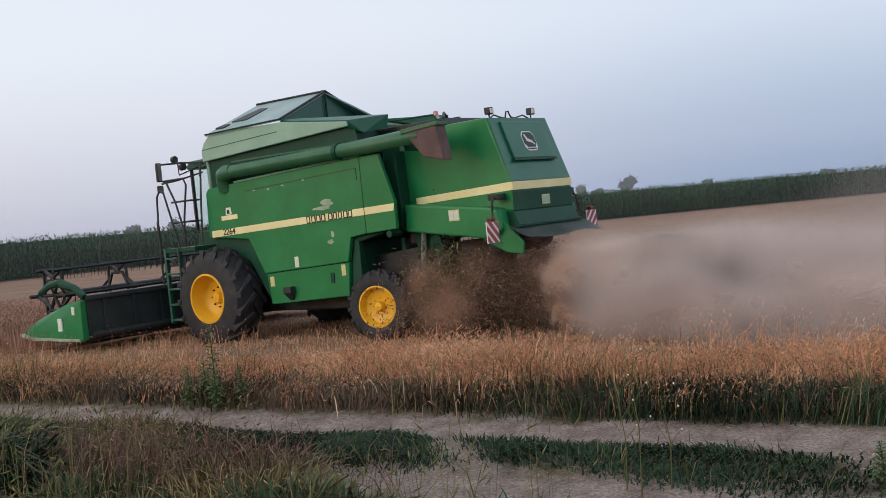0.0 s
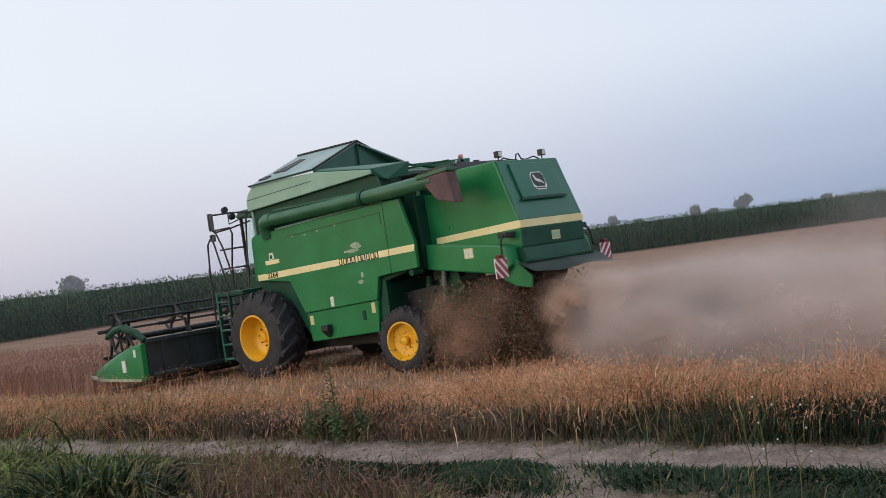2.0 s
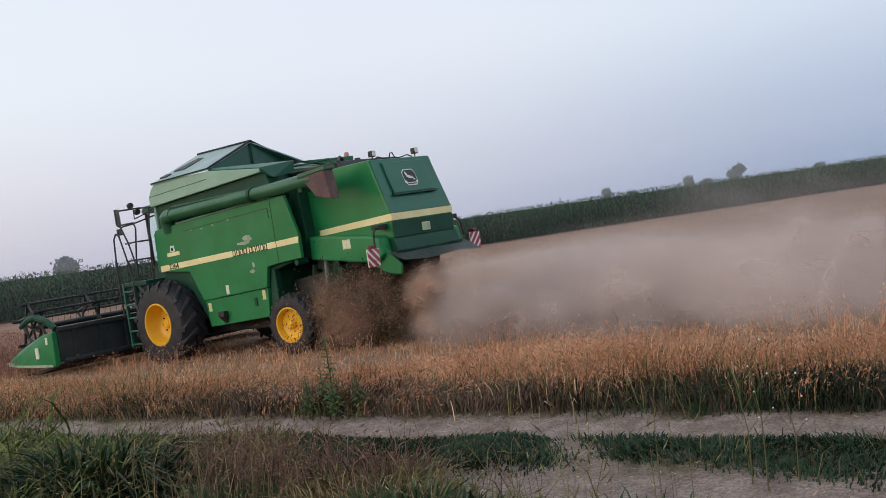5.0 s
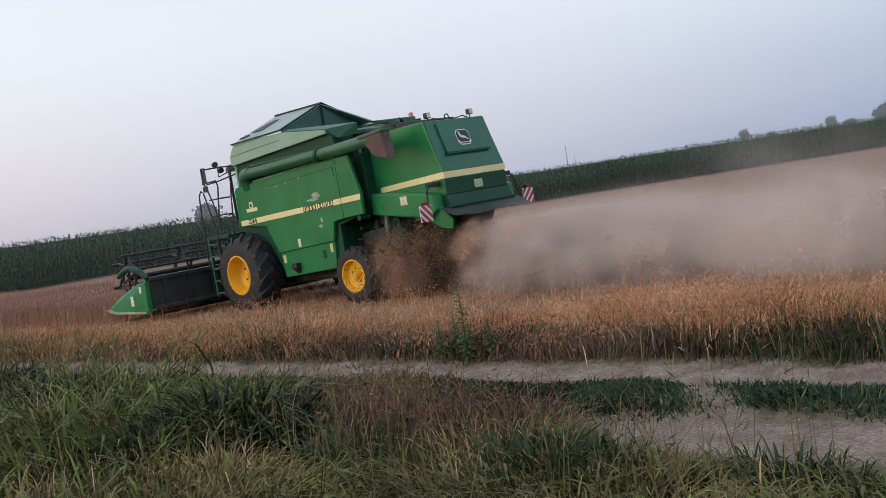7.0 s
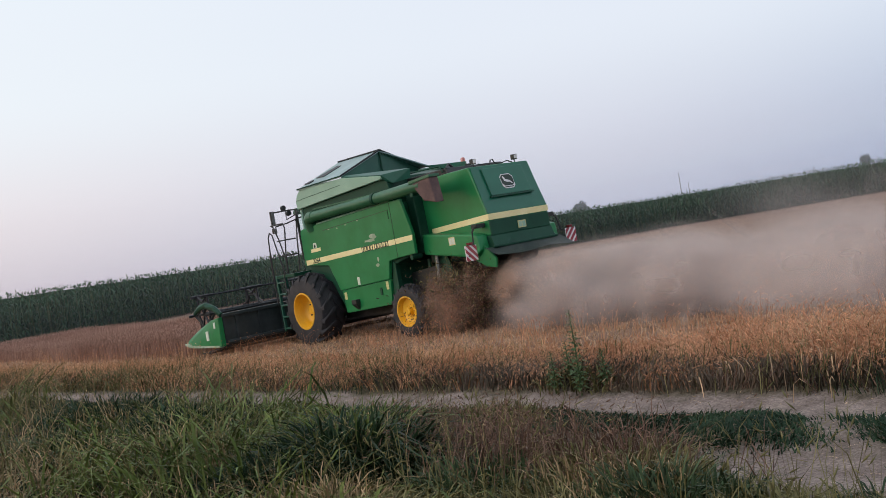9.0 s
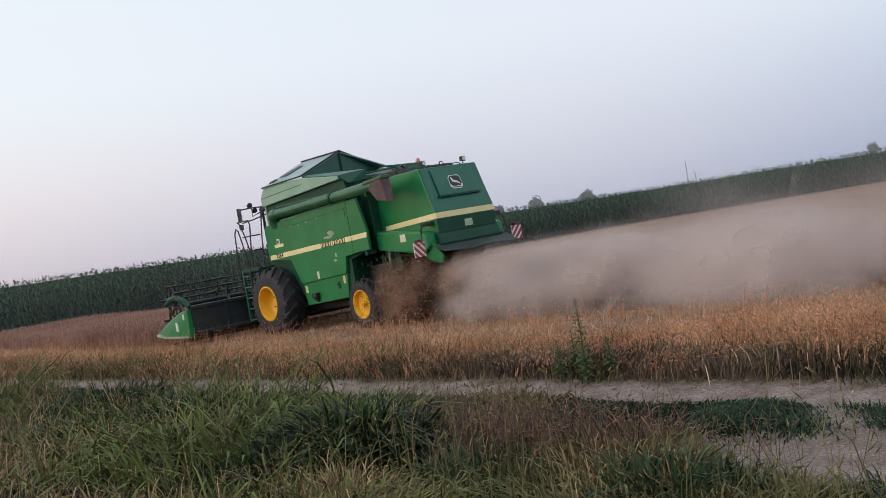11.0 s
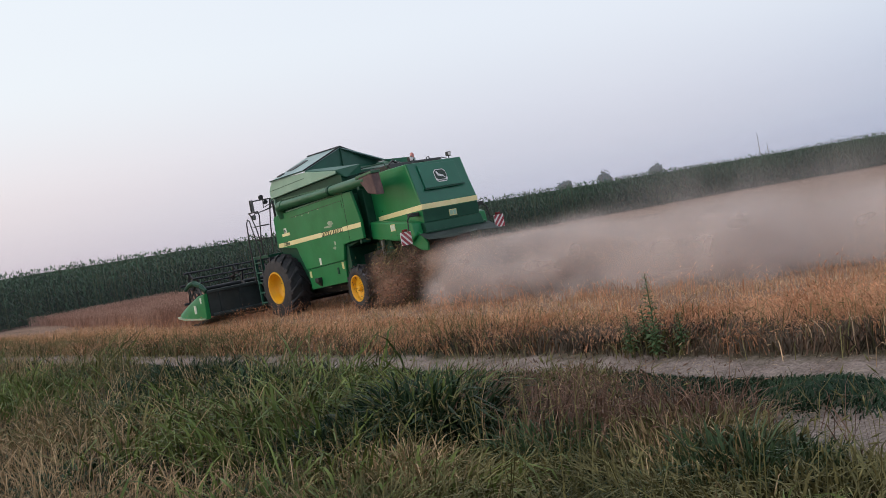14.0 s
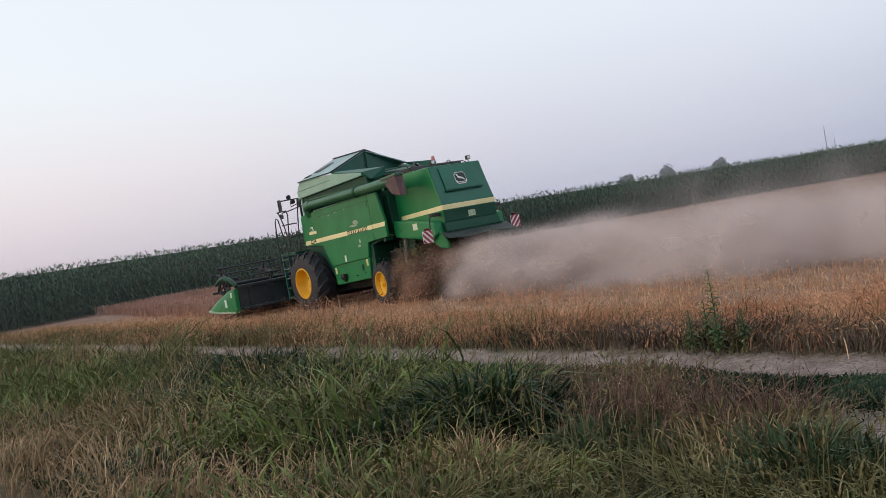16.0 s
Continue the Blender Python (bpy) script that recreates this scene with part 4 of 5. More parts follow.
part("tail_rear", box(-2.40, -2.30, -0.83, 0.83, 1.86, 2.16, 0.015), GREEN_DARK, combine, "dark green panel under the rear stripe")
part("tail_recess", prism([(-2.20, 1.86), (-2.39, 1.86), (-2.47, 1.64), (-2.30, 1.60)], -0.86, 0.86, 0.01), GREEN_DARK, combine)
part("tail_bar", box(-2.50, -2.42, -0.90, 0.90, 1.61, 1.66, 0.012), GREEN_DARK, combine)
both("chopper_cheek", lambda s: prism([(-2.05, 1.86), (-2.38, 1.64), (-2.62, 1.40 + 0.04 * (s < 0)), (-2.58, 1.22 + 0.22 * (s < 0)), (-2.30, 1.26 + 0.20 * (s < 0)), (-1.90, 1.46)], s * 0.97, s * 1.02, 0.012), GREEN, "green cheek plate of the straw chopper")
lip = bmesh.new()
grid = [[lip.verts.new((-2.38 - 0.40 * a - 0.04 * math.sin(b * math.pi), -1.08 + 2.16 * b, 1.63 - 0.20 * a - 0.02 * math.cos(b * 9) * a + 0.015 * (k % 2))) for b in [i / 12 for i in range(13)]] for k, a in enumerate((0.0, 0.33, 0.66, 1.0))]
for r0, r1 in zip(grid, grid[1:]):
    for i in range(12):
        lip.faces.new((r0[i], r0[i + 1], r1[i + 1], r1[i]))
bmesh.ops.solidify(lip, geom=lip.faces[:], thickness=0.025)
part("spreader_lip", lip, LIP, combine, "dusty grey spreader sheet at the tail")
part("chopper", lathe([(0.02, -0.7), (0.20, -0.7), (0.20, 0.7), (0.02, 0.7)], 14), BLACK, combine).location = (-1.85, 0, 1.42)
part("hood_floor", prism([(-0.3, 1.74), (-2.2, 1.70), (-2.2, 1.55), (-0.3, 1.50)], -0.82, 0.82, 0.02), BLACK, combine)

# cream stripes, bars in place of lettering, decals
both("stripe", lambda s: prism([(3.79, 1.915), (3.79, 2.035), (0.13, 2.15), (0.13, 2.035)], s * 1.376, s * 1.386, 0.003), CREAM, "cream stripe")
both("stripe", lambda s: prism([(0.11, 2.036), (0.11, 2.151), (-0.52, 2.172), (-0.49, 2.056)], s * 1.38, s * 1.391, 0.003), CREAM, "cream stripe")
both("stripe", lambda s: prism([(-0.53, 2.105), (-0.53, 2.215), (-2.385, 2.300), (-2.375, 2.175)], s * 0.835, s * 0.846, 0.003), CREAM, "cream stripe")
part("stripe", prism([(-0.845, 2.175), (0.845, 2.175), (0.845, 2.300), (-0.845, 2.300)], -2.402, -2.36, 0.003, "x"), CREAM, combine, "cream stripe")
side_z = lambda x: 1.975 + (3.79 - x) * 0.0315
for s in (1, -1):
    x = 1.40
    for k, w in enumerate((0.075, 0.09, 0.09, 0.09, 0.0, 0.09, 0.075, 0.075, 0.09, 0.075)):
        if w:
            bar = part("letter_bar", box(x - 0.98 * w, x + 0.008, s * 1.383, s * 1.392, side_z(x) - 0.058, side_z(x) + 0.062, 0), LETTER, combine, "pale letter-sized bar edged in dark green")
            part("bar_face", box(x - 0.74 * w, x - 0.2 * w, s * 1.3905, s * 1.3955, side_z(x) - 0.040, side_z(x) + 0.046, 0), CREAM, bar)
        x -= 0.112 if w else 0.05
    number = bpy.data.curves.new("model_number", "FONT")
    number.body, number.size, number.extrude, number.offset = "2264", 0.16, 0.003, 0.002
    number.align_x = "CENTER"
    text = new("model_number", number)
    bpy.context.view_layer.update()
    mesh = bpy.data.meshes.new_from_object(text.evaluated_get(bpy.context.evaluated_depsgraph_get()))
    bpy.data.objects.remove(text)
    mesh.materials.append(LETTER)
    num = new("model_number", mesh)
    num.parent = combine
    num.matrix_basis = pose(3.33, s * 1.389, 1.945, 90, 0, 180 if s > 0 else 0)
    part("badge", prism([(3.50, 2.20), (3.08, 2.21), (3.08, 2.29), (3.50, 2.28)], s * 1.378, s * 1.388, 0.003), CREAM, combine, "pale cream badge")
    part("badge_emblem", prism([(3.38, 2.29), (3.22, 2.295), (3.24, 2.42), (3.36, 2.42)], s * 1.378, s * 1.388, 0.003), DECAL_WHITE, combine)
    part("badge_core", prism([(3.34, 2.31), (3.27, 2.31), (3.28, 2.38), (3.33, 2.38)], s * 1.380, s * 1.392, 0.0), GREEN_DARK, combine)
    part("decal", box(1.70, 1.79, s * 1.376, s * 1.386, 1.28, 1.46, 0), DECAL_WHITE, combine, "small white warning decal")
    part("decal", box(2.36, 2.46, s * 1.345, s * 1.355, 0.98, 1.15, 0), DECAL, combine, "small yellow warning decal")
    part("decal", box(0.68, 0.77, s * 1.345, s * 1.355, 1.09, 1.27, 0), DECAL, combine, "small yellow warning decal")
    decal = part("decal", box(-1.56, -1.36, s * 1.116, s * 1.125, 1.80, 1.97, 0), DECAL, combine, "yellow warning decal")
    for x in (-1.545, -1.455):
        part("decal_print", box(x, x + 0.08, s * 1.1235, s * 1.1285, 1.82, 1.95, 0), DECAL_WHITE, decal)
    part("latch", box(0.94, 1.02, s * 1.345, s * 1.37, 0.98, 1.15, 0.015), GREEN_DARK, combine)
    part("foot_step", hull([(x, s * y, z) for x in (1.88, 2.06) for y in (1.34, 1.47) for z in (0.86, 0.96)] + [(1.93, s * 1.35, 0.72), (2.02, s * 1.35, 0.72)], 0.008), BLACK, combine)
tail_decal = part("decal", box(-2.41, -2.395, -0.14, 0.08, 1.92, 2.07, 0), DECAL, combine, "yellow warning decal on the tail")
for y in (-0.125, -0.02):
    part("decal_print", box(-2.4135, -2.409, y, y + 0.085, 1.94, 2.05, 0), GREEN_PALE, tail_decal)
# bare scraped patches on the left panel
rnd = random.Random(5)


def scrape(cx, cz, rx, rz, y, n=14):
    pts = []
    for k in range(n):
        a = 2 * math.pi * k / n
        r = rnd.uniform(0.65, 1.1)
        pts.append((cx + rx * r * math.cos(a), cz + rz * r * math.sin(a)))
    part("scraped_paint", prism(pts, y - 0.004, y, 0), SCRATCH, combine, "scraped bare patch in the paint")


scrape(0.92, 2.30, 0.15, 0.06, 1.384)
scrape(1.05, 2.22, 0.22, 0.04, 1.3835)
scrape(0.86, 1.78, 0.04, 0.05, 1.384)
scrape(0.92, 1.66, 0.085, 0.045, 1.384)
for x, z in ((1.9, 2.68), (2.25, 2.65), (2.6, 2.66), (1.4, 2.72)):
    scrape(x, z, 0.035, 0.016, 1.384, 8)

# rear emblem: plain shapes
def plate(cy, cz, w, h, o0, o1, cut):
    """A plate with cut corners on the sloping rear sheet."""
    ring = [(cy + a * (w - cut * p), cz + b * (h - cut * q)) for a, b, p, q in ((-1, -1, 1, 0), (1, -1, 1, 0), (1, -1, 0, 1), (1, 1, 0, 1), (1, 1, 1, 0), (-1, 1, 1, 0), (-1, 1, 0, 1), (-1, -1, 0, 1))]
    return hull([rear(y, z, o) for y, z in ring for o in (o0, o1)], 0)


part("emblem", plate(0, 2.92, 0.175, 0.155, 0.045, 0.052, 0.06), WHITE, combine, "rounded emblem plate with a pale rim")
part("emblem_field", plate(0, 2.942, 0.162, 0.118, 0.050, 0.056, 0.055), LETTER, combine)
for shape in (((-0.10, 2.885), (0.02, 2.900), (0.10, 2.930), (0.03, 2.960), (-0.06, 2.930)), ((0.03, 2.935), (0.09, 2.940), (0.115, 3.020), (0.08, 3.030)), ((-0.12, 2.865), (-0.09, 2.860), (-0.02, 2.920), (-0.06, 2.935))):
    part("emblem_shape", hull([rear(y, z, o) for y, z in shape for o in (0.053, 0.060)], 0), WHITE, combine)
part("emblem_bar", hull([rear(y, z, o) for y in (-0.12, 0.12) for z in (2.787, 2.807) for o in (0.05, 0.057)], 0), LETTER, combine)

# grain tank with its raised lid
part("grain_tank", prism([(3.88, 2.75), (3.88, 3.42), (3.70, 3.72), (1.90, 3.70), (0.35, 3.50), (0.28, 3.25), (0.40, 2.85)], -1.18, 1.18, 0.02), GREEN_DARK, combine, "grain tank, green darkened for the shade under lid and auger")
both("tank_side", lambda s: prism([(3.72, 3.77), (3.90, 3.62), (3.98, 3.48), (3.97, 3.29), (0.40, 3.49), (0.40, 3.57), (1.92, 3.75)], s * 1.17, s * 1.27, 0.02), GREEN_PALE, "faded light green tank side, paled further for light from above")
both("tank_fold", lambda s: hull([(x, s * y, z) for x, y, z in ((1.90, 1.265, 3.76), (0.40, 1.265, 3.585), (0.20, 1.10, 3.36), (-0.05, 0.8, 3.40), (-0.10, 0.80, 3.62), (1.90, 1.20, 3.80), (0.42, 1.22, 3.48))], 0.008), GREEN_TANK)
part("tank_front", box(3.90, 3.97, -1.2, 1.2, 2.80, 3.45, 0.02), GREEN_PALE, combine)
ridge0, ridge1 = (3.74, 0.0, 4.30), (1.99, 0.0, 4.30)


def roof(s):
    eave0, eave1 = (3.80, s * 1.29, 3.76), (1.86, s * 1.29, 3.80)
    pts = [ridge0, ridge1, eave0, eave1]
    return hull(pts + [(x, y, z - 0.03) for x, y, z in pts], 0.0)


both("tank_lid", roof, TANK_ROOF, "raised green tank lid, greyed for the sky's sheen")
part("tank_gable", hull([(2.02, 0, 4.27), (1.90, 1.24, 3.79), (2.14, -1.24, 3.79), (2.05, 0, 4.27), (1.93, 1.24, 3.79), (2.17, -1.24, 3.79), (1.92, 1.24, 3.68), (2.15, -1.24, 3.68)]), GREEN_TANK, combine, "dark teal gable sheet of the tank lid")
part("gable_rib", tube([(1.99, 0.0, 4.27), (1.99, 0.0, 3.74)], 0.02, 6), GREEN_DARK, combine)
part("lid_edge", tube([(1.86, 1.30, 3.80), (1.985, 0, 4.315), (2.12, -1.30, 3.80)], 0.022, 6), BLACK, combine)
part("lid_edge", tube([(3.75, 0, 4.315), (1.985, 0, 4.315)], 0.022, 6), BLACK, combine)
for ring in (((3.54, 0.34), (3.12, 0.31), (3.05, 0.68), (3.31, 0.73)), ((3.74, 0.16), (3.50, 0.14), (3.46, 0.24), (3.66, 0.27))):
    part("lid_window", hull([(x, 1.29 * (1 - k), 3.765 + 0.535 * k + o) for x, k in ring for o in (-0.01, 0.026)]), BLACK, combine, "dark opening in the tank lid")
part("lid_edge", tube([(3.80, 1.30, 3.765), (1.86, 1.30, 3.80)], 0.014, 6), GREEN_DARK, combine)
part("tank_crease", tube([(3.95, 1.272, 3.50), (2.0, 1.272, 3.60)], 0.006, 5), GREEN_DARK, combine)

# engine deck
part("engine_deck", prism([(0.35, 3.1), (0.35, 3.42), (-1.05, 3.44), (-1.15, 3.28), (-0.3, 3.1)], -1.0, 0.62, 0.03), BLACK, combine, "dark engine deck behind the tank")
for k in range(6):
    part("deck_pipe", tube([(0.25 - k * 0.22, -0.7 + k * 0.18, 3.42), (0.18 - k * 0.22, -0.6 + k * 0.2, 3.50 + 0.03 * (k % 2)), (0.05 - k * 0.22, -0.5 + k * 0.22, 3.43)], 0.025, 6), GREY if k % 3 == 0 else BLACK, combine)
part("deck_rail", tube([(0.3, 0.66, 3.40), (0.3, 0.66, 3.52), (-0.9, 0.66, 3.50), (-1.0, 0.66, 3.36)], 0.018, 6), GREEN_DARK, combine)
part("exhaust", tube([(-0.5, -0.5, 3.3), (-0.5, -0.5, 3.52)], 0.06, 10), BLACK, combine)

# unloading auger
part("auger_tube", tube([(3.05, 1.45, 3.03), (0.50, 1.45, 3.09), (-1.25, 1.45, 3.14)], [0.115, 0.115, 0.135], 18), AUGER, combine, "long green unloading auger tube", True)
part("auger_rib", box(0.1, 3.0, 1.435, 1.465, 3.185, 3.21, 0.004), AUGER, combine)
part("auger_clamp", tube([(0.53, 1.45, 3.09), (0.45, 1.45, 3.09)], 0.135, 18), GREEN_DARK, combine, "", True)
part("auger_elbow", tube([(3.36, 1.30, 2.72), (3.36, 1.34, 2.90), (3.30, 1.40, 3.00), (3.18, 1.45, 3.03), (3.02, 1.45, 3.035)], [0.15, 0.15, 0.145, 0.135, 0.125], 16), AUGER, combine, "green auger elbow", True)
part("auger_cradle", box(-0.95, -0.85, 0.80, 1.52, 2.94, 3.02, 0.01), GREEN_DARK, combine)
part("auger_spout", hull([(-1.06, 1.32, 3.22), (-1.06, 1.58, 3.20), (-1.10, 1.32, 3.12), (-1.10, 1.58, 3.10), (-1.62, 1.33, 3.29), (-1.62, 1.57, 3.27), (-1.34, 1.34, 2.80), (-1.34, 1.56, 2.80), (-1.72, 1.34, 2.72), (-1.72, 1.56, 2.72)], 0.025), SPOUT, combine, "rusty brown rubber auger spout")
part("spout_hood", prism([(-0.95, 3.26), (-1.66, 3.31), (-1.66, 3.25), (-0.95, 3.19)], 1.31, 1.59, 0.01), AUGER, combine, "dark green edge over the spout")

# lamps on top
for y in (0.58, -0.58):
    lamp = part("work_lamp", box(-1.97, -1.87, y - 0.055, y + 0.055, 3.37, 3.48, 0.015), BLACK, combine)
    part("lens", box(-1.982, -1.968, y - 0.042, y + 0.042, 3.385, 3.465, 0.004), WHITE, lamp)
    part("bracket", tube([(-1.92, y, 3.29), (-1.92, y, 3.38)], 0.012, 6), BLACK, lamp)
    part("lamp_cable", tube([(-1.90, y * 0.9, 3.32), (-1.88, y * 0.7, 3.37), (-1.88, y * 0.45, 3.34), (-1.88, y * 0.2, 3.32)], 0.012, 6), BLACK, combine)
part("lamp_bracket", tube([(-1.88, 0.10, 3.30), (-1.88, 0.06, 3.42), (-1.88, 0.0, 3.43), (-1.88, -0.06, 3.34), (-1.88, -0.12, 3.33)], 0.014, 6), BLACK, combine)
beacon = part("beacon", lathe([(0.01, 0.15), (0.04, 0.14), (0.052, 0.11), (0.055, 0.04), (0.055, 0.0)], 14, "z"), BEACON, combine, "reddish warning beacon", True)
beacon.location = (0.53, -1.26, 3.62)
part("beacon_base", lathe([(0.075, 0.0), (0.075, -0.06), (0.03, -0.07), (0.03, -0.30)], 12, "z"), BLACK, beacon)

# warning signs on arms
for s in (1, -1):
    sign = part("warning_sign", box(-2.375, -2.355, s * 1.42 - 0.15, s * 1.42 + 0.15, 1.43, 1.74, 0.004), WHITE, combine, "red and white striped warning plate")
    for k in range(4):
        pts = []
        for c in (0.03 + 0.15 * k, 0.115 + 0.15 * k):
            # the band y + z = c across the plate, cut to its edges
            lo, hi = max(0.0, c - 0.31), min(0.30, c)
            pts.append([(h, c - h) for h in (lo, hi)] if hi > lo else [])
        low_edge, high_edge = pts
        if not high_edge:
            continue
        ring = (low_edge or [(0.0, 0.0)]) + high_edge[::-1]
        if low_edge and low_edge[0][0] == 0.0 and high_edge[0][0] > 0.0:
            ring.append((0.0, 0.31))
        if low_edge and low_edge[-1][1] == 0.0 and high_edge[-1][1] > 0.0:
            ring.insert(2, (0.30, 0.0))
        ring = [(s * 1.42 + s * (0.15 - h), 1.43 + z) for h, z in ring]
        part("red_stripe", prism(ring, -2.379, -2.3755, 0, "x"), RED, sign, "red reflecting stripe")
    part("tail_lamp", box(-2.40, -2.32, s * 1.42 - 0.05, s * 1.42 + 0.06, 1.745, 1.80, 0.012), RED_LAMP, combine, "dark red tail lamp")
    part("sign_arm", tube([(-2.20, s * 0.98, 2.08), (-2.22, s * 1.12, 2.08), (-2.24, s * 1.20, 2.0), (-2.26, s * 1.24, 1.74), (-2.30, s * 1.32, 1.70), (-2.35, s * 1.40, 1.74)], 0.020, 8), BLACK, combine)
    part("arm_mount", box(-2.28, -2.10, s * 0.86, s * 1.10, 2.05, 2.14, 0.015), BLACK, combine)

# rear axle, straw flaps
part("rear_axle", box(-0.14, 0.06, -1.25, 1.25, 0.50, 0.68, 0.03), GREEN_DARK, combine)
both("axle_strut", lambda s: tube([(-0.04, s * 0.75, 0.62), (-0.10, s * 0.70, 1.60)], 0.06, 8), GREEN_DARK)
both("side_strut", lambda s: tube([(-0.75, s * 1.0, 1.72), (-0.62, s * 0.95, 1.0)], 0.045, 8), GREY)
both("side_skirt", lambda s: prism([(-0.45, 1.76), (-0.95, 1.68), (-1.18, 0.95), (-0.62, 1.02)], s * 0.88, s * 0.92, 0.01), GREEN_DARK)
both("drive_shaft_cap", lambda s: tube([(-0.33, s * 1.10, 1.70), (-0.33, s * 1.36, 1.70)], 0.055, 12), GREEN_DARK)
part("front_axle", box(3.50, 3.80, -1.2, 1.2, 0.70, 1.02, 0.04), GREEN_DARK, combine)


def wheel(name, r, w, rim_r, lug, count, label, dish, bolt):
    """A lugged tyre with a dished yellow rim and hub, about the y axis; +y is the outer side."""
    h = w / 2
    tyre = part(name, lathe([(rim_r, -h * 0.86), (rim_r * 1.10, -h * 0.98), (r * 0.76, -h), (r * 0.87, -h * 0.92), (r * 0.935, -h * 0.66), (r * 0.95, 0), (r * 0.935, h * 0.66), (r * 0.87, h * 0.92), (r * 0.76, h), (rim_r * 1.10, h * 0.98), (rim_r, h * 0.86), (rim_r, -h * 0.86)], 48), RUBBER, combine, label, True)
    for k in range(count):
        for s in (1, -1):
            a0 = 2 * math.pi * (k + (0.5 if s < 0 else 0)) / count
            a1 = a0 + 0.75 * 2 * math.pi / count * 1.2
            p = []
            for a, y, rad in ((a0, s * h * 0.02, r * 0.96), (a1, s * h * 0.90, r * 0.90)):
                for da in (-lug, lug):
                    for dr in (-r * 0.02, r * 0.075):
                        p.append(((rad + dr) * math.cos(a + da), y, (rad + dr) * math.sin(a + da)))
            a = a1 + 0.02
            for da in (-lug * 0.7, lug * 0.7):
                p.append((r * 0.80 * math.cos(a + da), s * h * 1.015, r * 0.80 * math.sin(a + da)))
            part("lug", hull(p), RUBBER, tyre)
    part("rim", lathe([(rim_r * 1.07, h * 0.93), (rim_r * 1.07, h * 0.99), (rim_r * 0.99, h * 1.0), (rim_r * 0.95, h * 0.86), (rim_r * 0.88, h * 0.30), (rim_r * 0.82, h * (dish + 0.08)), (rim_r * 0.72, h * dish), (rim_r * 0.05, h * dish), (rim_r * 0.05, h * dish - 0.02), (rim_r * 0.9, h * dish - 0.05), (rim_r, -h * 0.86)], 40), YELLOW, tyre, "yellow dished steel rim", True)
    part("hub", lathe([(0.001, h * dish + 0.10), (rim_r * 0.20, h * dish + 0.09), (rim_r * 0.26, h * dish + 0.05), (rim_r * 0.28, h * dish - 0.01)], 18), YELLOW, tyre, "", True)
    for k in range(8):
        a = 2 * math.pi * k / 8
        b = tube([(rim_r * 0.42 * math.cos(a), h * dish - 0.01, rim_r * 0.42 * math.sin(a)), (rim_r * 0.42 * math.cos(a), h * dish + 0.03, rim_r * 0.42 * math.sin(a))], rim_r * 0.04, 6)
        part("wheel_bolt", b, bolt, tyre)
    return tyre


front_l = wheel("front_wheel", 0.87, 0.66, 0.415, 0.052, 16, "large dusty lugged drive tyre", 0.10, BLACK)
rear_l = wheel("rear_wheel", 0.57, 0.33, 0.315, 0.05, 18, "smaller lugged steering tyre", 0.25, YELLOW)


def twin(ob):
    c = copy_thing(ob, Matrix.Identity(4))
    return c


front_r, rear_r = twin(front_l), twin(rear_l)

# cab, platform, ladder, rails, mirrors
cab = part("cab_roof", prism([(3.92, 3.22), (3.95, 3.36), (4.3, 3.42), (5.0, 3.40), (5.12, 3.30), (5.08, 3.24)], -0.85, 0.72, 0.04), GREEN_TANK, combine, "green cab roof")
part("cab_base", prism([(3.92, 1.6), (3.92, 2.12), (5.0, 2.05), (5.1, 1.55)], -0.85, 0.66, 0.03), GREEN_DARK, combine)
for x, y in ((3.98, 0.66), (5.02, 0.66), (3.98, -0.80), (5.02, -0.80)):
    part("cab_pillar", tube([(x, y, 2.08), (x, y, 3.26)], 0.035, 6), BLACK, combine)
part("cab_window", box(4.02, 4.98, 0.655, 0.667, 2.12, 3.24, 0), GLASS, combine, "clear cab side window")
part("cab_window", box(5.015, 5.027, -0.76, 0.62, 2.10, 3.24, 0), GLASS, combine, "clear cab windscreen")
part("cab_window", box(4.02, 4.98, -0.807, -0.795, 2.12, 3.24, 0), GLASS, combine, "clear cab side window")
part("platform", box(3.90, 4.80, 0.70, 1.72, 1.72, 1.80, 0.01), GREEN_DARK, combine, "dark green access platform")
for x in (4.36, 4.74):
    part("ladder_rail", box(x - 0.025, x + 0.025, 1.66, 1.73, 0.44, 1.80, 0.008), GREEN_TANK, combine)
for k in range(5):
    z = 0.48 + k * 0.28
    part("rung", box(4.38, 4.72, 1.64, 1.75, z, z + 0.035, 0.008), GREEN_TANK, combine)
rails = [
    [(4.84, 1.72, 1.72), (4.84, 1.72, 2.28), (4.80, 1.72, 2.75), (4.70, 1.72, 2.86), (4.60, 1.72, 2.80), (4.42, 1.72, 2.20), (4.30, 1.72, 1.80)],
    [(4.50, 1.72, 2.98), (4.58, 1.72, 3.02), (4.02, 1.72, 3.02), (3.96, 1.72, 2.9), (4.10, 1.72, 2.30), (4.14, 1.72, 1.82)],
    [(4.50, 1.72, 3.0), (4.30, 1.72, 2.62), (4.12, 1.72, 2.05)],
    [(4.40, 1.72, 2.62), (3.95, 1.72, 2.62), (3.90, 1.50, 2.62)],
    [(4.38, 1.72, 2.25), (3.95, 1.72, 2.25), (3.90, 1.50, 2.25)],
    [(4.00, 1.30, 3.30), (3.92, 1.45, 2.6), (3.88, 1.55, 1.85)],
    [(4.25, 1.10, 3.28), (4.05, 1.30, 3.05), (3.92, 1.40, 3.05)],
    [(4.35, 1.72, 1.80), (4.35, 1.72, 0.75)],
    [(4.86, 1.72, 2.3), (4.86, 1.72, 1.1)],
]
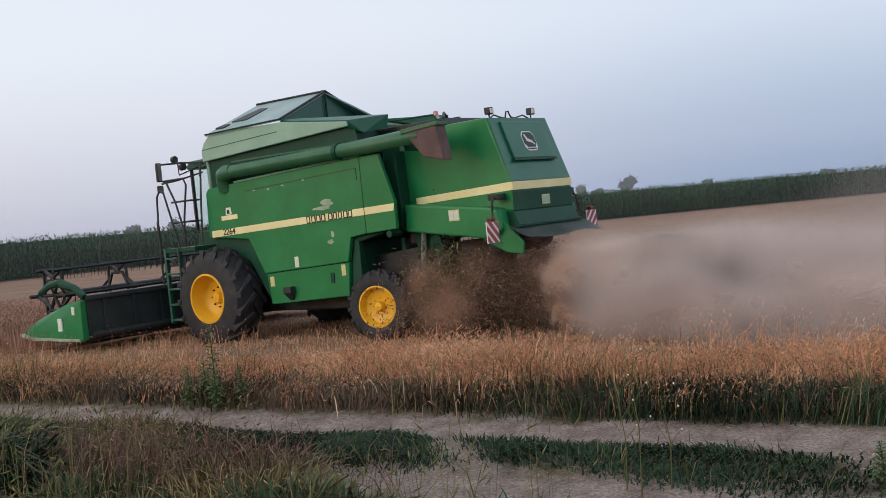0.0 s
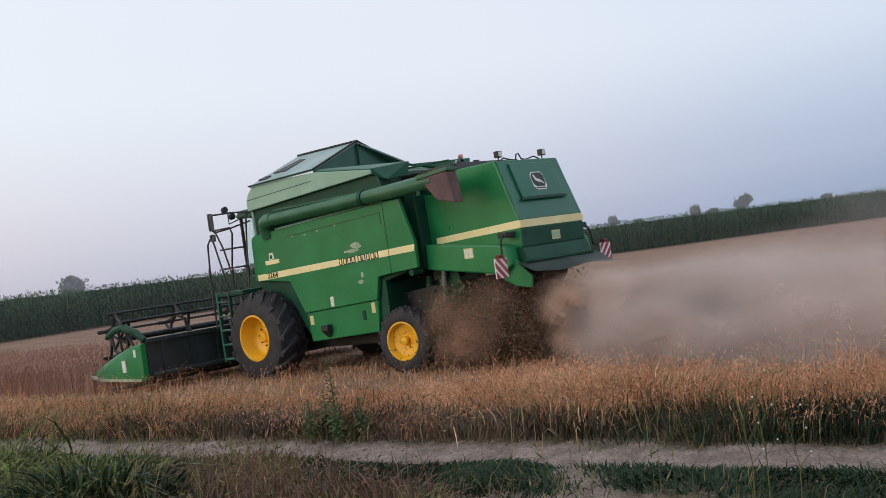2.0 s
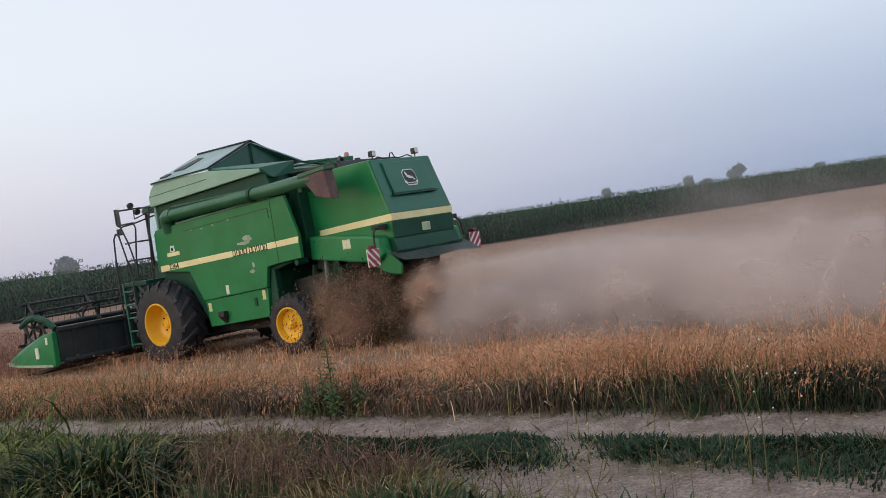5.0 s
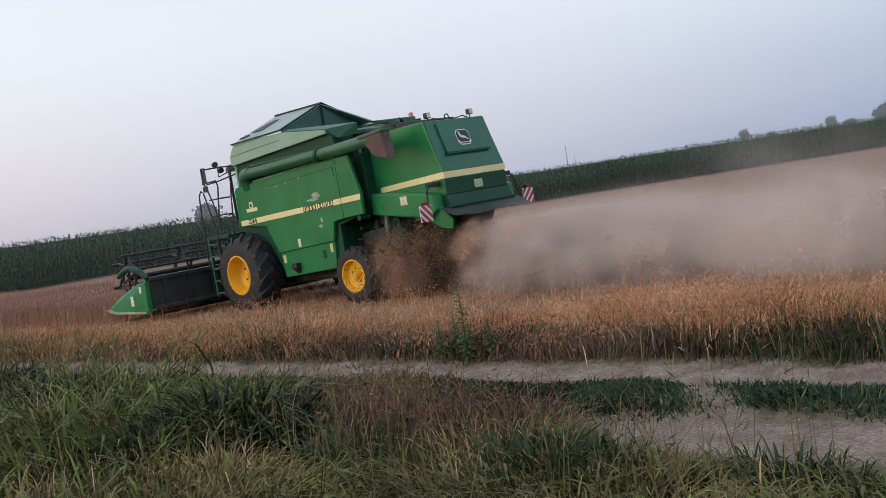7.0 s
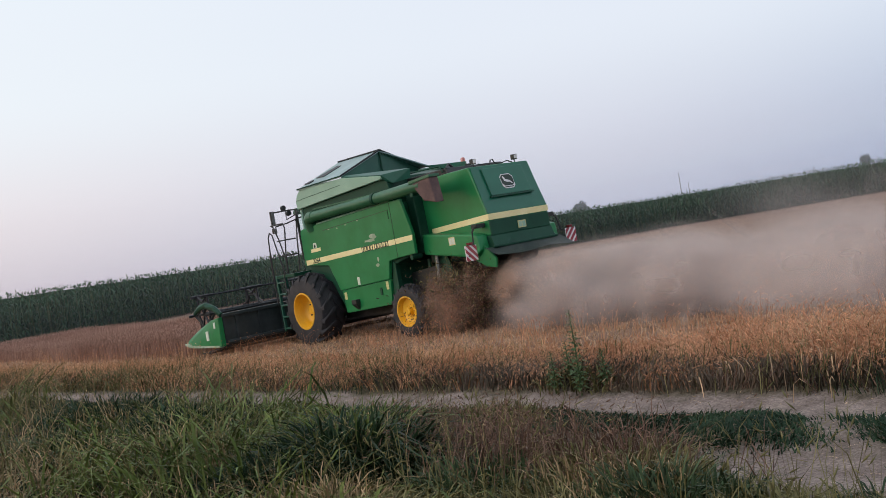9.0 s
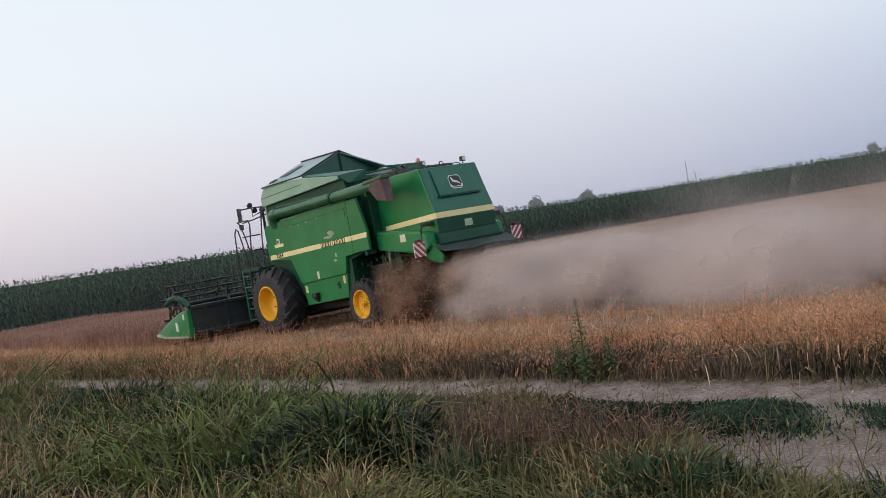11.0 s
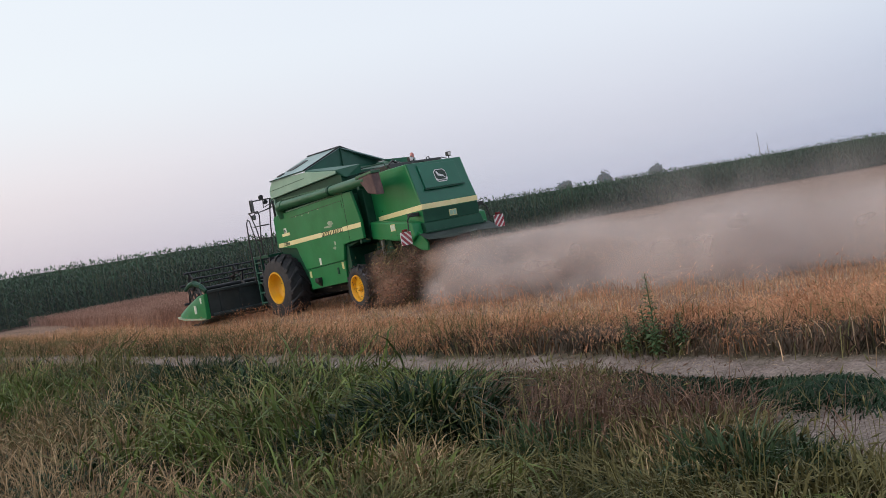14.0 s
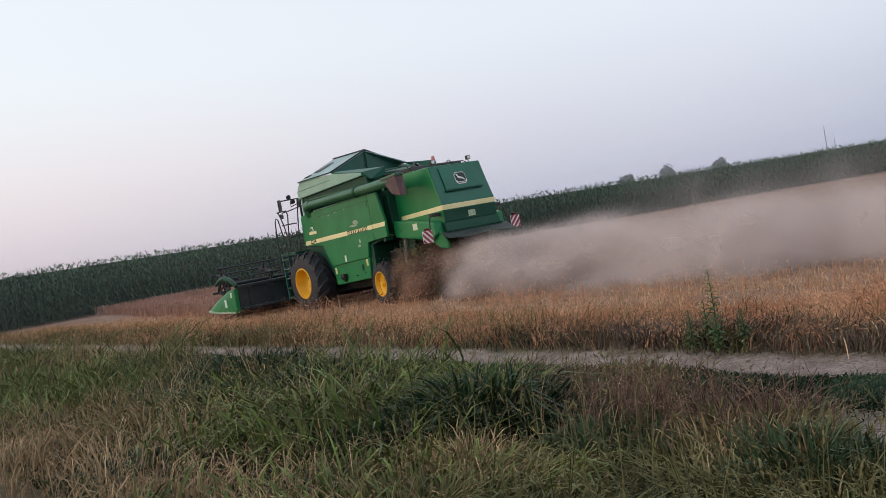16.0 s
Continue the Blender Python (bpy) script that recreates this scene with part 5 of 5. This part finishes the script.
for r in rails:
    part("handrail", tube(r, 0.019, 6), BLACK, combine, "dark bent handrail")
part("mirror_arm", tube([(4.6, 0.70, 3.34), (5.0, 0.9, 3.38), (5.30, 1.14, 3.38)], 0.020, 6), BLACK, combine)
part("mirror_arm", tube([(5.34, 1.14, 3.02), (5.0, 1.0, 3.06), (4.6, 0.75, 3.16)], 0.018, 6), BLACK, combine)
part("mirror_arm", tube([(5.05, 0.95, 3.38), (4.98, 1.0, 3.15), (4.75, 0.9, 3.22), (4.5, 0.75, 3.33)], 0.014, 6), BLACK, combine)
for z0, z1, w in ((3.06, 3.42, 0.055), (2.85, 2.99, 0.06)):
    mirror = part("mirror", box(5.33, 5.39, 1.17 - w, 1.17 + w, z0, z1, 0.02), BLACK, combine, "black-backed rear-view mirror")
    part("mirror_glass", box(5.322, 5.331, 1.17 - w + 0.02, 1.17 + w - 0.02, z0 + 0.02, z1 - 0.02, 0), GREY, mirror)
for x, z in ((5.1, 3.46), (4.88, 3.30)):
    part("front_lamp", tube([(x, 0.95, z), (x + 0.08, 0.95, z - 0.01)], 0.065, 10), BLACK, combine)

# feeder house and cutting header
part("feeder_house", hull([(x, y, z) for y in (-0.7, 0.7) for x, z in ((3.7, 1.75), (3.7, 1.05), (5.5, 0.45), (5.5, 1.05))], 0.02), GREEN_DARK, combine, "sloping dark green feeder house")
part("header_back", prism([(5.52, 0.40), (5.52, 1.04), (5.64, 1.08), (5.62, 0.40)], -2.95, 2.95, 0.01), HEADER, combine, "long dark header back wall")
part("header_beam", box(5.46, 5.66, -2.98, 2.98, 1.04, 1.13, 0.02), HEADER, combine, "header top beam")
part("header_tube", tube([(5.48, -2.9, 0.42), (5.48, 2.9, 0.42)], 0.055, 8), HEADER, combine)
for k in range(9):
    y = -2.6 + k * 0.65
    part("header_rib", box(5.47, 5.525, y - 0.03, y + 0.03, 0.42, 1.05, 0.006), HEADER, combine)
part("header_floor", prism([(5.6, 0.30), (5.6, 0.36), (6.6, 0.22), (6.95, 0.20), (6.95, 0.16), (6.6, 0.16)], -2.95, 2.95, 0.006), BLACK, combine)
part("header_auger", tube([(6.05, -2.9, 0.62), (6.05, 2.9, 0.62)], 0.20, 16), GREEN_DARK, combine, "", True)
both("crop_divider", lambda s: hull([(x, s * y, z) for x, y, z in ((5.52, 2.96, 1.06), (5.52, 3.08, 1.04), (5.52, 2.96, 0.34), (5.52, 3.10, 0.34), (5.95, 2.96, 1.02), (5.95, 3.06, 1.00), (7.52, 2.99, 0.42), (7.52, 3.04, 0.42), (7.44, 3.0, 0.56), (6.9, 3.10, 0.36), (6.2, 3.12, 0.34), (6.85, 2.98, 0.78))], 0.02), GREEN, "green pointed crop divider")
both("divider_runner", lambda s: prism([(5.6, 0.32), (5.6, 0.37), (7.1, 0.42), (7.46, 0.49), (7.40, 0.42), (7.0, 0.36)], s * 2.98, s * 3.12, 0.006), SCRATCH, "worn pale runner")
both("reel_arm", lambda s: tube([(5.50, s * 2.99, 1.10), (5.75, s * 2.99, 1.26), (6.15, s * 2.99, 1.38), (6.5, s * 2.99, 1.36), (6.85, s * 2.99, 1.22)], [0.06, 0.075, 0.08, 0.07, 0.05], 8), GREEN_DARK, "worn grey-green reel arm", True)
part("decal", box(6.08, 6.20, 3.10, 3.125, 0.52, 0.75, 0), DECAL_WHITE, combine, "small white decal")
part("decal", box(5.70, 5.78, 3.085, 3.10, 0.80, 0.95, 0), DECAL_WHITE, combine, "small white decal")

reel = part("reel", tube([(0, -2.85, 0), (0, 2.85, 0)], 0.06, 10), REEL, combine, "dark pick-up reel of the header")
R_REEL = 0.54
for j in range(5):
    y = -2.84 + j * 1.42
    for k in range(6):
        a = 2 * math.pi * k / 6
        tip = (R_REEL * math.cos(a), R_REEL * math.sin(a))
        for w in (-0.32, 0.32):
            part("reel_spoke", tube([(0.30 * math.cos(a + w * 2.2), y, 0.30 * math.sin(a + w * 2.2)), (tip[0], y, tip[1])], 0.032, 5), REEL, reel)
        b = 2 * math.pi * (k + 1) / 6
        part("reel_brace", tube([(0.32 * math.cos(a), y, 0.32 * math.sin(a)), (0.32 * math.cos(b), y, 0.32 * math.sin(b))], 0.03, 5), REEL, reel)
        part("reel_arm_plate", tube([(tip[0], y - 0.17, tip[1]), (tip[0], y + 0.17, tip[1])], 0.038, 5), REEL, reel)
        if j in (0, 4):
            part("end_spoke", tube([(0.04 * math.cos(a), y, 0.04 * math.sin(a)), (0.34 * math.cos(a), y, 0.34 * math.sin(a))], 0.03, 5), REEL, reel)
for k in range(6):
    a = 2 * math.pi * k / 6
    c, s = R_REEL * math.cos(a), R_REEL * math.sin(a)
    bat = part("reel_bat", tube([(c, -2.9, s), (c, 2.9, s)], 0.024, 6), REEL, reel)
    tines = bmesh.new()
    for i in range(38):
        y = -2.8 + i * 0.151
        tube([(c, y, s), (c * 1.02 + 0.02, y, s - 0.2)], 0.005, 3, tines)
    tagged(part("tine", tines, REEL, bat), kind="stuff")

# ---- dust and flying straw ----


def dust_material(name, color, density):
    """Thin floating dust: mostly clear, thinning out to nothing at the rim of its puff, uneven inside."""
    m = bpy.data.materials.new(name)
    m.use_nodes = True
    t = m.node_tree
    t.nodes.clear()
    tc = t.nodes.new("ShaderNodeTexCoord")
    ln = t.nodes.new("ShaderNodeVectorMath")
    ln.operation = "LENGTH"
    t.links.new(tc.outputs["Object"], ln.inputs[0])
    rim = t.nodes.new("ShaderNodeMapRange")
    rim.interpolation_type = "SMOOTHERSTEP"
    rim.inputs[1].default_value, rim.inputs[2].default_value, rim.inputs[3].default_value, rim.inputs[4].default_value = 0.05, 0.98, density, 0.0
    t.links.new(ln.outputs["Value"], rim.inputs[0])
    rnd_in = t.nodes.new("ShaderNodeObjectInfo")
    n = node(t, "ShaderNodeTexNoise", Scale=1.3, Detail=1.5, Roughness=0.6)
    n.noise_dimensions = "4D"
    t.links.new(tc.outputs["Object"], n.inputs["Vector"])
    k = t.nodes.new("ShaderNodeMath")
    k.operation, k.inputs[1].default_value = "MULTIPLY", 30.0
    t.links.new(rnd_in.outputs["Random"], k.inputs[0])
    t.links.new(k.outputs[0], n.inputs["W"])
    mr = t.nodes.new("ShaderNodeMapRange")
    mr.inputs[1].default_value, mr.inputs[2].default_value, mr.inputs[3].default_value, mr.inputs[4].default_value = 0.30, 0.70, 0.60, 1.25
    t.links.new(n.outputs[0], mr.inputs[0])
    al = t.nodes.new("ShaderNodeMath")
    al.operation, al.use_clamp = "MULTIPLY", True
    t.links.new(rim.outputs[0], al.inputs[0])
    t.links.new(mr.outputs[0], al.inputs[1])
    dif = node(t, "ShaderNodeBsdfDiffuse", Color=(*color, 1))
    tra = node(t, "ShaderNodeBsdfTranslucent", Color=(*color, 1))
    half = t.nodes.new("ShaderNodeMixShader")
    t.links.new(dif.outputs[0], half.inputs[1])
    t.links.new(tra.outputs[0], half.inputs[2])
    clear = t.nodes.new("ShaderNodeBsdfTransparent")
    o = t.nodes.new("ShaderNodeOutputMaterial")
    mx = t.nodes.new("ShaderNodeMixShader")
    t.links.new(al.outputs[0], mx.inputs[0])
    t.links.new(clear.outputs[0], mx.inputs[1])
    t.links.new(half.outputs[0], mx.inputs[2])
    t.links.new(mx.outputs[0], o.inputs[0])
    return m


DUST_THIN = dust_material("floating_dust", (0.75, 0.65, 0.60), 0.32)
DUST_FAINT = dust_material("drifting_dust_haze", (0.72, 0.65, 0.62), 0.06)
DUST_DENSE = dust_material("chaff_dust", (0.58, 0.37, 0.27), 0.46)
DUST_TAN = dust_material("fresh_straw_dust", (0.82, 0.62, 0.49), 0.38)


def puff_mesh(name, mat, sheets, seed):
    """A rounded puff made of curled, crossing veils inside a ball of radius 1."""
    rng = np.random.default_rng(seed)
    g = 7
    verts, quads, links, last = [], [], [], None
    for k in range(sheets):
        q = Euler(rng.uniform(0, 2 * np.pi, 3)).to_matrix()
        ph = rng.uniform(0, 6, 4)
        shift = q @ Vector((0, 0, (k + 0.5) / sheets * 1.1 - 0.55))
        base = len(verts)
        for i in range(g):
            for j in range(g):
                a, b = 2 * i / (g - 1) - 1, 2 * j / (g - 1) - 1
                c = 0.11 * math.sin(2.0 * a + ph[0]) + 0.11 * math.sin(2.2 * b + ph[1]) + 0.04 * math.sin(3 * a * b + ph[2])
                verts.append(np.array(q @ Vector((a, b, c)) + shift))
        for i in range(g - 1):
            for j in range(g - 1):
                n0 = base + i * g + j
                quads.append((n0, n0 + 1, n0 + g + 1, n0 + g))
        corners = [(base, base + 1), (base + g - 1, base + g - 2), (base + g * g - g, base + g * g - g + 1), (base + g * g - 1, base + g * g - 2)]
        if last:
            p, s = min(((p, s) for p in last for s in corners), key=lambda e: np.linalg.norm(verts[e[0][0]] - verts[e[1][0]]))
            links.append((p[0], p[1], s[0]))
        last = corners
    ob = raw(name, np.array(verts), quads, links, mat)
    ob.data.shade_smooth()
    return ob


dust_cloud = tagged(new("dust_cloud"), "long hazy tan dust plume trailing behind the harvester", "dust")
puffs = []
rng_d = np.random.default_rng(77)
first = puff_mesh("dust_puff", DUST_THIN, 3, 3)
meshes = [first.data] + [puff_mesh("m", DUST_THIN, 3, s).data for s in (4, 5, 6)]
for o in [o for o in scene.objects if o.name.startswith("m") and o.data in meshes[1:]]:
    bpy.data.objects.remove(o)
bpy.data.objects.remove(first)


def add_puff(mesh, parent, x, y, z, sx, sy, sz, drift, spin, name="dust_puff"):
    ob = new(name, mesh)
    ob.parent = parent
    ob.scale = (sx, sy, sz)
    puffs.append((ob, x, y, z, drift, spin))


N_PUFF = 150
for i in range(N_PUFF):
    f = (i + 0.5) / N_PUFF
    x = -3.5 - 24.0 * f ** 1.6
    back = -x - 2.5
    size = min(0.80 + 0.11 * back, 1.45) * rng_d.uniform(0.8, 1.2)
    y = rng_d.normal(-0.2 - 0.07 * back, 0.45 + 0.07 * back)
    z = rng_d.uniform(-0.1, 0.9)
    add_puff(meshes[i % 4], dust_cloud, x, y, z, size * 1.7, size * 1.2, size * (0.85 - 0.2 * min(1.0, back / 12)), 0.012 * back, rng_d.uniform(-9, 9))

for i in range(42):
    add_puff(meshes[i % 4], dust_cloud, rng_d.uniform(-5.8, -3.7), rng_d.normal(0.3, 0.6), rng_d.uniform(0.1, 1.0), 1.35, 1.05, 0.75, 0.0, rng_d.uniform(-9, 9))

for i in range(46):
    back = 1.0 + 20.0 * i / 45
    add_puff(meshes[i % 4], dust_cloud, -2.5 - back, rng_d.normal(0.5 - 0.05 * back, 0.6), rng_d.uniform(0.0, 0.35), 1.9, 1.3, 0.55, 0.012 * back, rng_d.uniform(-6, 6))

fresh = puff_mesh("t", DUST_TAN, 3, 15)
tan_mesh = fresh.data
for i in range(30):
    add_puff(meshes[i % 4], dust_cloud, rng_d.uniform(-7.5, -3.9), rng_d.uniform(0.4, 1.5), rng_d.uniform(0.05, 0.6), 1.3, 0.9, 0.6, -0.06, rng_d.uniform(-9, 9))
bpy.data.objects.remove(fresh)
for i in range(110):
    f = (i + 0.5) / 110
    add_puff(tan_mesh, dust_cloud, -2.78 - 2.1 * f ** 1.5, rng_d.uniform(-0.9, 1.0), rng_d.uniform(0.1, 1.22) * (1 - 0.15 * f), 0.55 + 0.35 * f, 0.55, 0.45, -0.05, rng_d.uniform(-12, 12), "straw_dust_puff")

faint = puff_mesh("f", DUST_FAINT, 2, 12)
faint_mesh = faint.data
bpy.data.objects.remove(faint)
for i in range(26):
    add_puff(faint_mesh, dust_cloud, -7.0 - 19.0 * i / 25, rng_d.uniform(-4.5, 0.5), rng_d.uniform(1.0, 1.7), 2.6, 2.2, 1.1, 0.08, rng_d.uniform(-6, 6), "dust_haze")

chaff = tagged(new("straw_spray"), "brown chopped straw and chaff blown out under the tail", "straw")
dense = puff_mesh("c", DUST_DENSE, 3, 9)
dense_mesh = dense.data
bpy.data.objects.remove(dense)
for i in range(46):
    f = i / 45
    add_puff(dense_mesh, chaff, -0.6 - 1.95 * f, rng_d.uniform(-0.4, 1.25), rng_d.uniform(0.2, 1.15), 0.5 + 0.1 * f, 0.55, 0.6, 0.0, rng_d.uniform(-20, 20), "chaff_puff")

for i in range(12):
    add_puff(dense_mesh, chaff, rng_d.uniform(-1.7, -0.95), rng_d.uniform(1.1, 1.45), rng_d.uniform(0.3, 1.0), 0.65, 0.55, 0.6, 0.0, rng_d.uniform(-20, 20), "chaff_puff")


def straw_bits(seed, n):
    rng = np.random.default_rng(seed)
    x = rng.uniform(-2.6, -0.25, n)
    z = np.abs(rng.normal(0.5, 0.42, n)) * (0.75 + 0.18 * (-x))
    ok = z < 1.45
    x, z = x[ok], z[ok]
    m = len(x)
    b = np.stack([x, rng.normal(0.45, 0.60, m), z], 1) - (-1.5, 0, 0.6)
    d = rng.normal(0, 1, (m, 3))
    d *= (rng.uniform(0.008, 0.036, m) / np.linalg.norm(d, axis=1))[:, None]
    e = rng.normal(0, 1, (m, 3))
    e *= (rng.uniform(0.004, 0.010, m) / np.linalg.norm(e, axis=1))[:, None]
    v = np.stack([b - d - e, b + d - e, b + d + e, b - d + e], 1).reshape(-1, 3)
    return v


def kicked_up(seed, n):
    """Stalks and clods thrown up beside the rear wheel."""
    rng = np.random.default_rng(seed)
    b = np.stack([rng.normal(-1.08, 0.30, n), rng.normal(1.12, 0.16, n), np.abs(rng.normal(0.62, 0.36, n))], 1) - (-1.5, 0, 0.6)
    d = rng.normal(0, 1, (n, 3)) * (1, 1, 1.6)
    d *= (rng.uniform(0.012, 0.060, n) / np.linalg.norm(d, axis=1))[:, None]
    e = rng.normal(0, 1, (n, 3))
    e *= (rng.uniform(0.005, 0.014, n) / np.linalg.norm(e, axis=1))[:, None]
    return np.stack([b - d - e, b + d - e, b + d + e, b - d + e], 1).reshape(-1, 3)


bits = []
for s, mat in ((95, TANGLE), (96, GRASS_DULL), (97, GRASS_DEEP)):
    v = kicked_up(s, 1300)
    ob = raw("straw_bits", v, np.arange(len(v)).reshape(-1, 4), [], mat)
    ob.parent = chaff
    bits.append(tagged(ob, kind="stuff"))
for s in range(4):
    v = straw_bits(90 + s, 7000)
    ob = raw("straw_bits", v, np.arange(len(v)).reshape(-1, 4), [], (GRASS_BROWN, TANGLE, GRASS_DULL, GRASS_BROWN)[s])
    ob.parent = chaff
    bits.append(tagged(ob, kind="stuff"))


def motions():
    """Everything that moves: the harvester, its wheels and reel, the straw and the dust behind it."""
    way = [(t, pose(x, y, 0, -0.45, 0.64, h)) for t, x, y, h in DRIVE]
    walk(combine, way)
    walk(chaff, way)
    walk(dust_cloud, [(t, pose(x, y, 0, 0, 0, h)) for t, x, y, h in DRIVE])
    ticks = [i * 0.5 for i in range(33)]
    speed = 0.985
    steer = lambda t: float(np.interp(t, (0, 3, 7, 15, 16), (11, 4, 3, -6, -7)))
    for ob, x, y, z, r, s in ((front_l, 3.65, 1.46, 0.86, 0.87, 1), (front_r, 3.65, -1.46, 0.86, 0.87, -1), (rear_l, -0.03, 1.36, 0.57, 0.57, 1), (rear_r, -0.03, -1.36, 0.57, 0.57, -1)):
        flip = pose(0, 0, 0, 0, 0, 0 if s > 0 else 180)
        walk(ob, [(t, pose(x, y, z, 0, math.degrees(speed * t / r), steer(t) if ob in (rear_l, rear_r) else 0) @ flip) for t in ticks])
    # the header takes the crop strip by strip: the reel bends it over and it goes down under the knife
    pace = 0.986
    for u0, ob in crop_strips:
        t0 = max((u0 - 17.75) / pace, 0.0)
        at = Matrix.Translation(ob.location)
        lean = Matrix.Rotation(radians(38), 4, Vector((*(NRM), 0)))
        rows = [(t0, at), (t0 + 0.6, Matrix.Translation((0, 0, -0.25)) @ at @ lean), (t0 + 1.2, Matrix.Translation((0, 0, -0.95)) @ at @ lean)]
        rows = ([(0.0, at)] if t0 > 0.15 else []) + rows
        last = rows[-1][1]
        walk(ob, [r for r in rows if r[0] <= 16.0] + ([(16.0, last)] if rows[-1][0] < 15.9 else []))
    walk(reel, [(t, pose(6.62, 0, 1.16, 0, 140 * t, 0)) for t in ticks])
    for ob, x, y, z, drift, spin in puffs:
        walk(ob, [(t, pose(x - drift * (t - 6), y, z + 0.03 * math.sin(t * 0.8 + x), 4 * math.sin(0.5 * t + x), 4 * math.cos(0.4 * t + y), spin * 1.6 * t)) for t in (0, 4, 8, 12, 16)])
    for k, ob in enumerate(bits):
        walk(ob, [(t, pose(-1.5 - 0.06 * math.sin(t * 5 + k), 0, 0.6 + 0.05 * math.sin(t * 4 + 2 * k), 7 * math.sin(t * 3.1 + k), 12 * math.sin(t * 3.7 + 2 * k), 9 * math.sin(t * 2.7 + k))) for t in ticks])


motions()
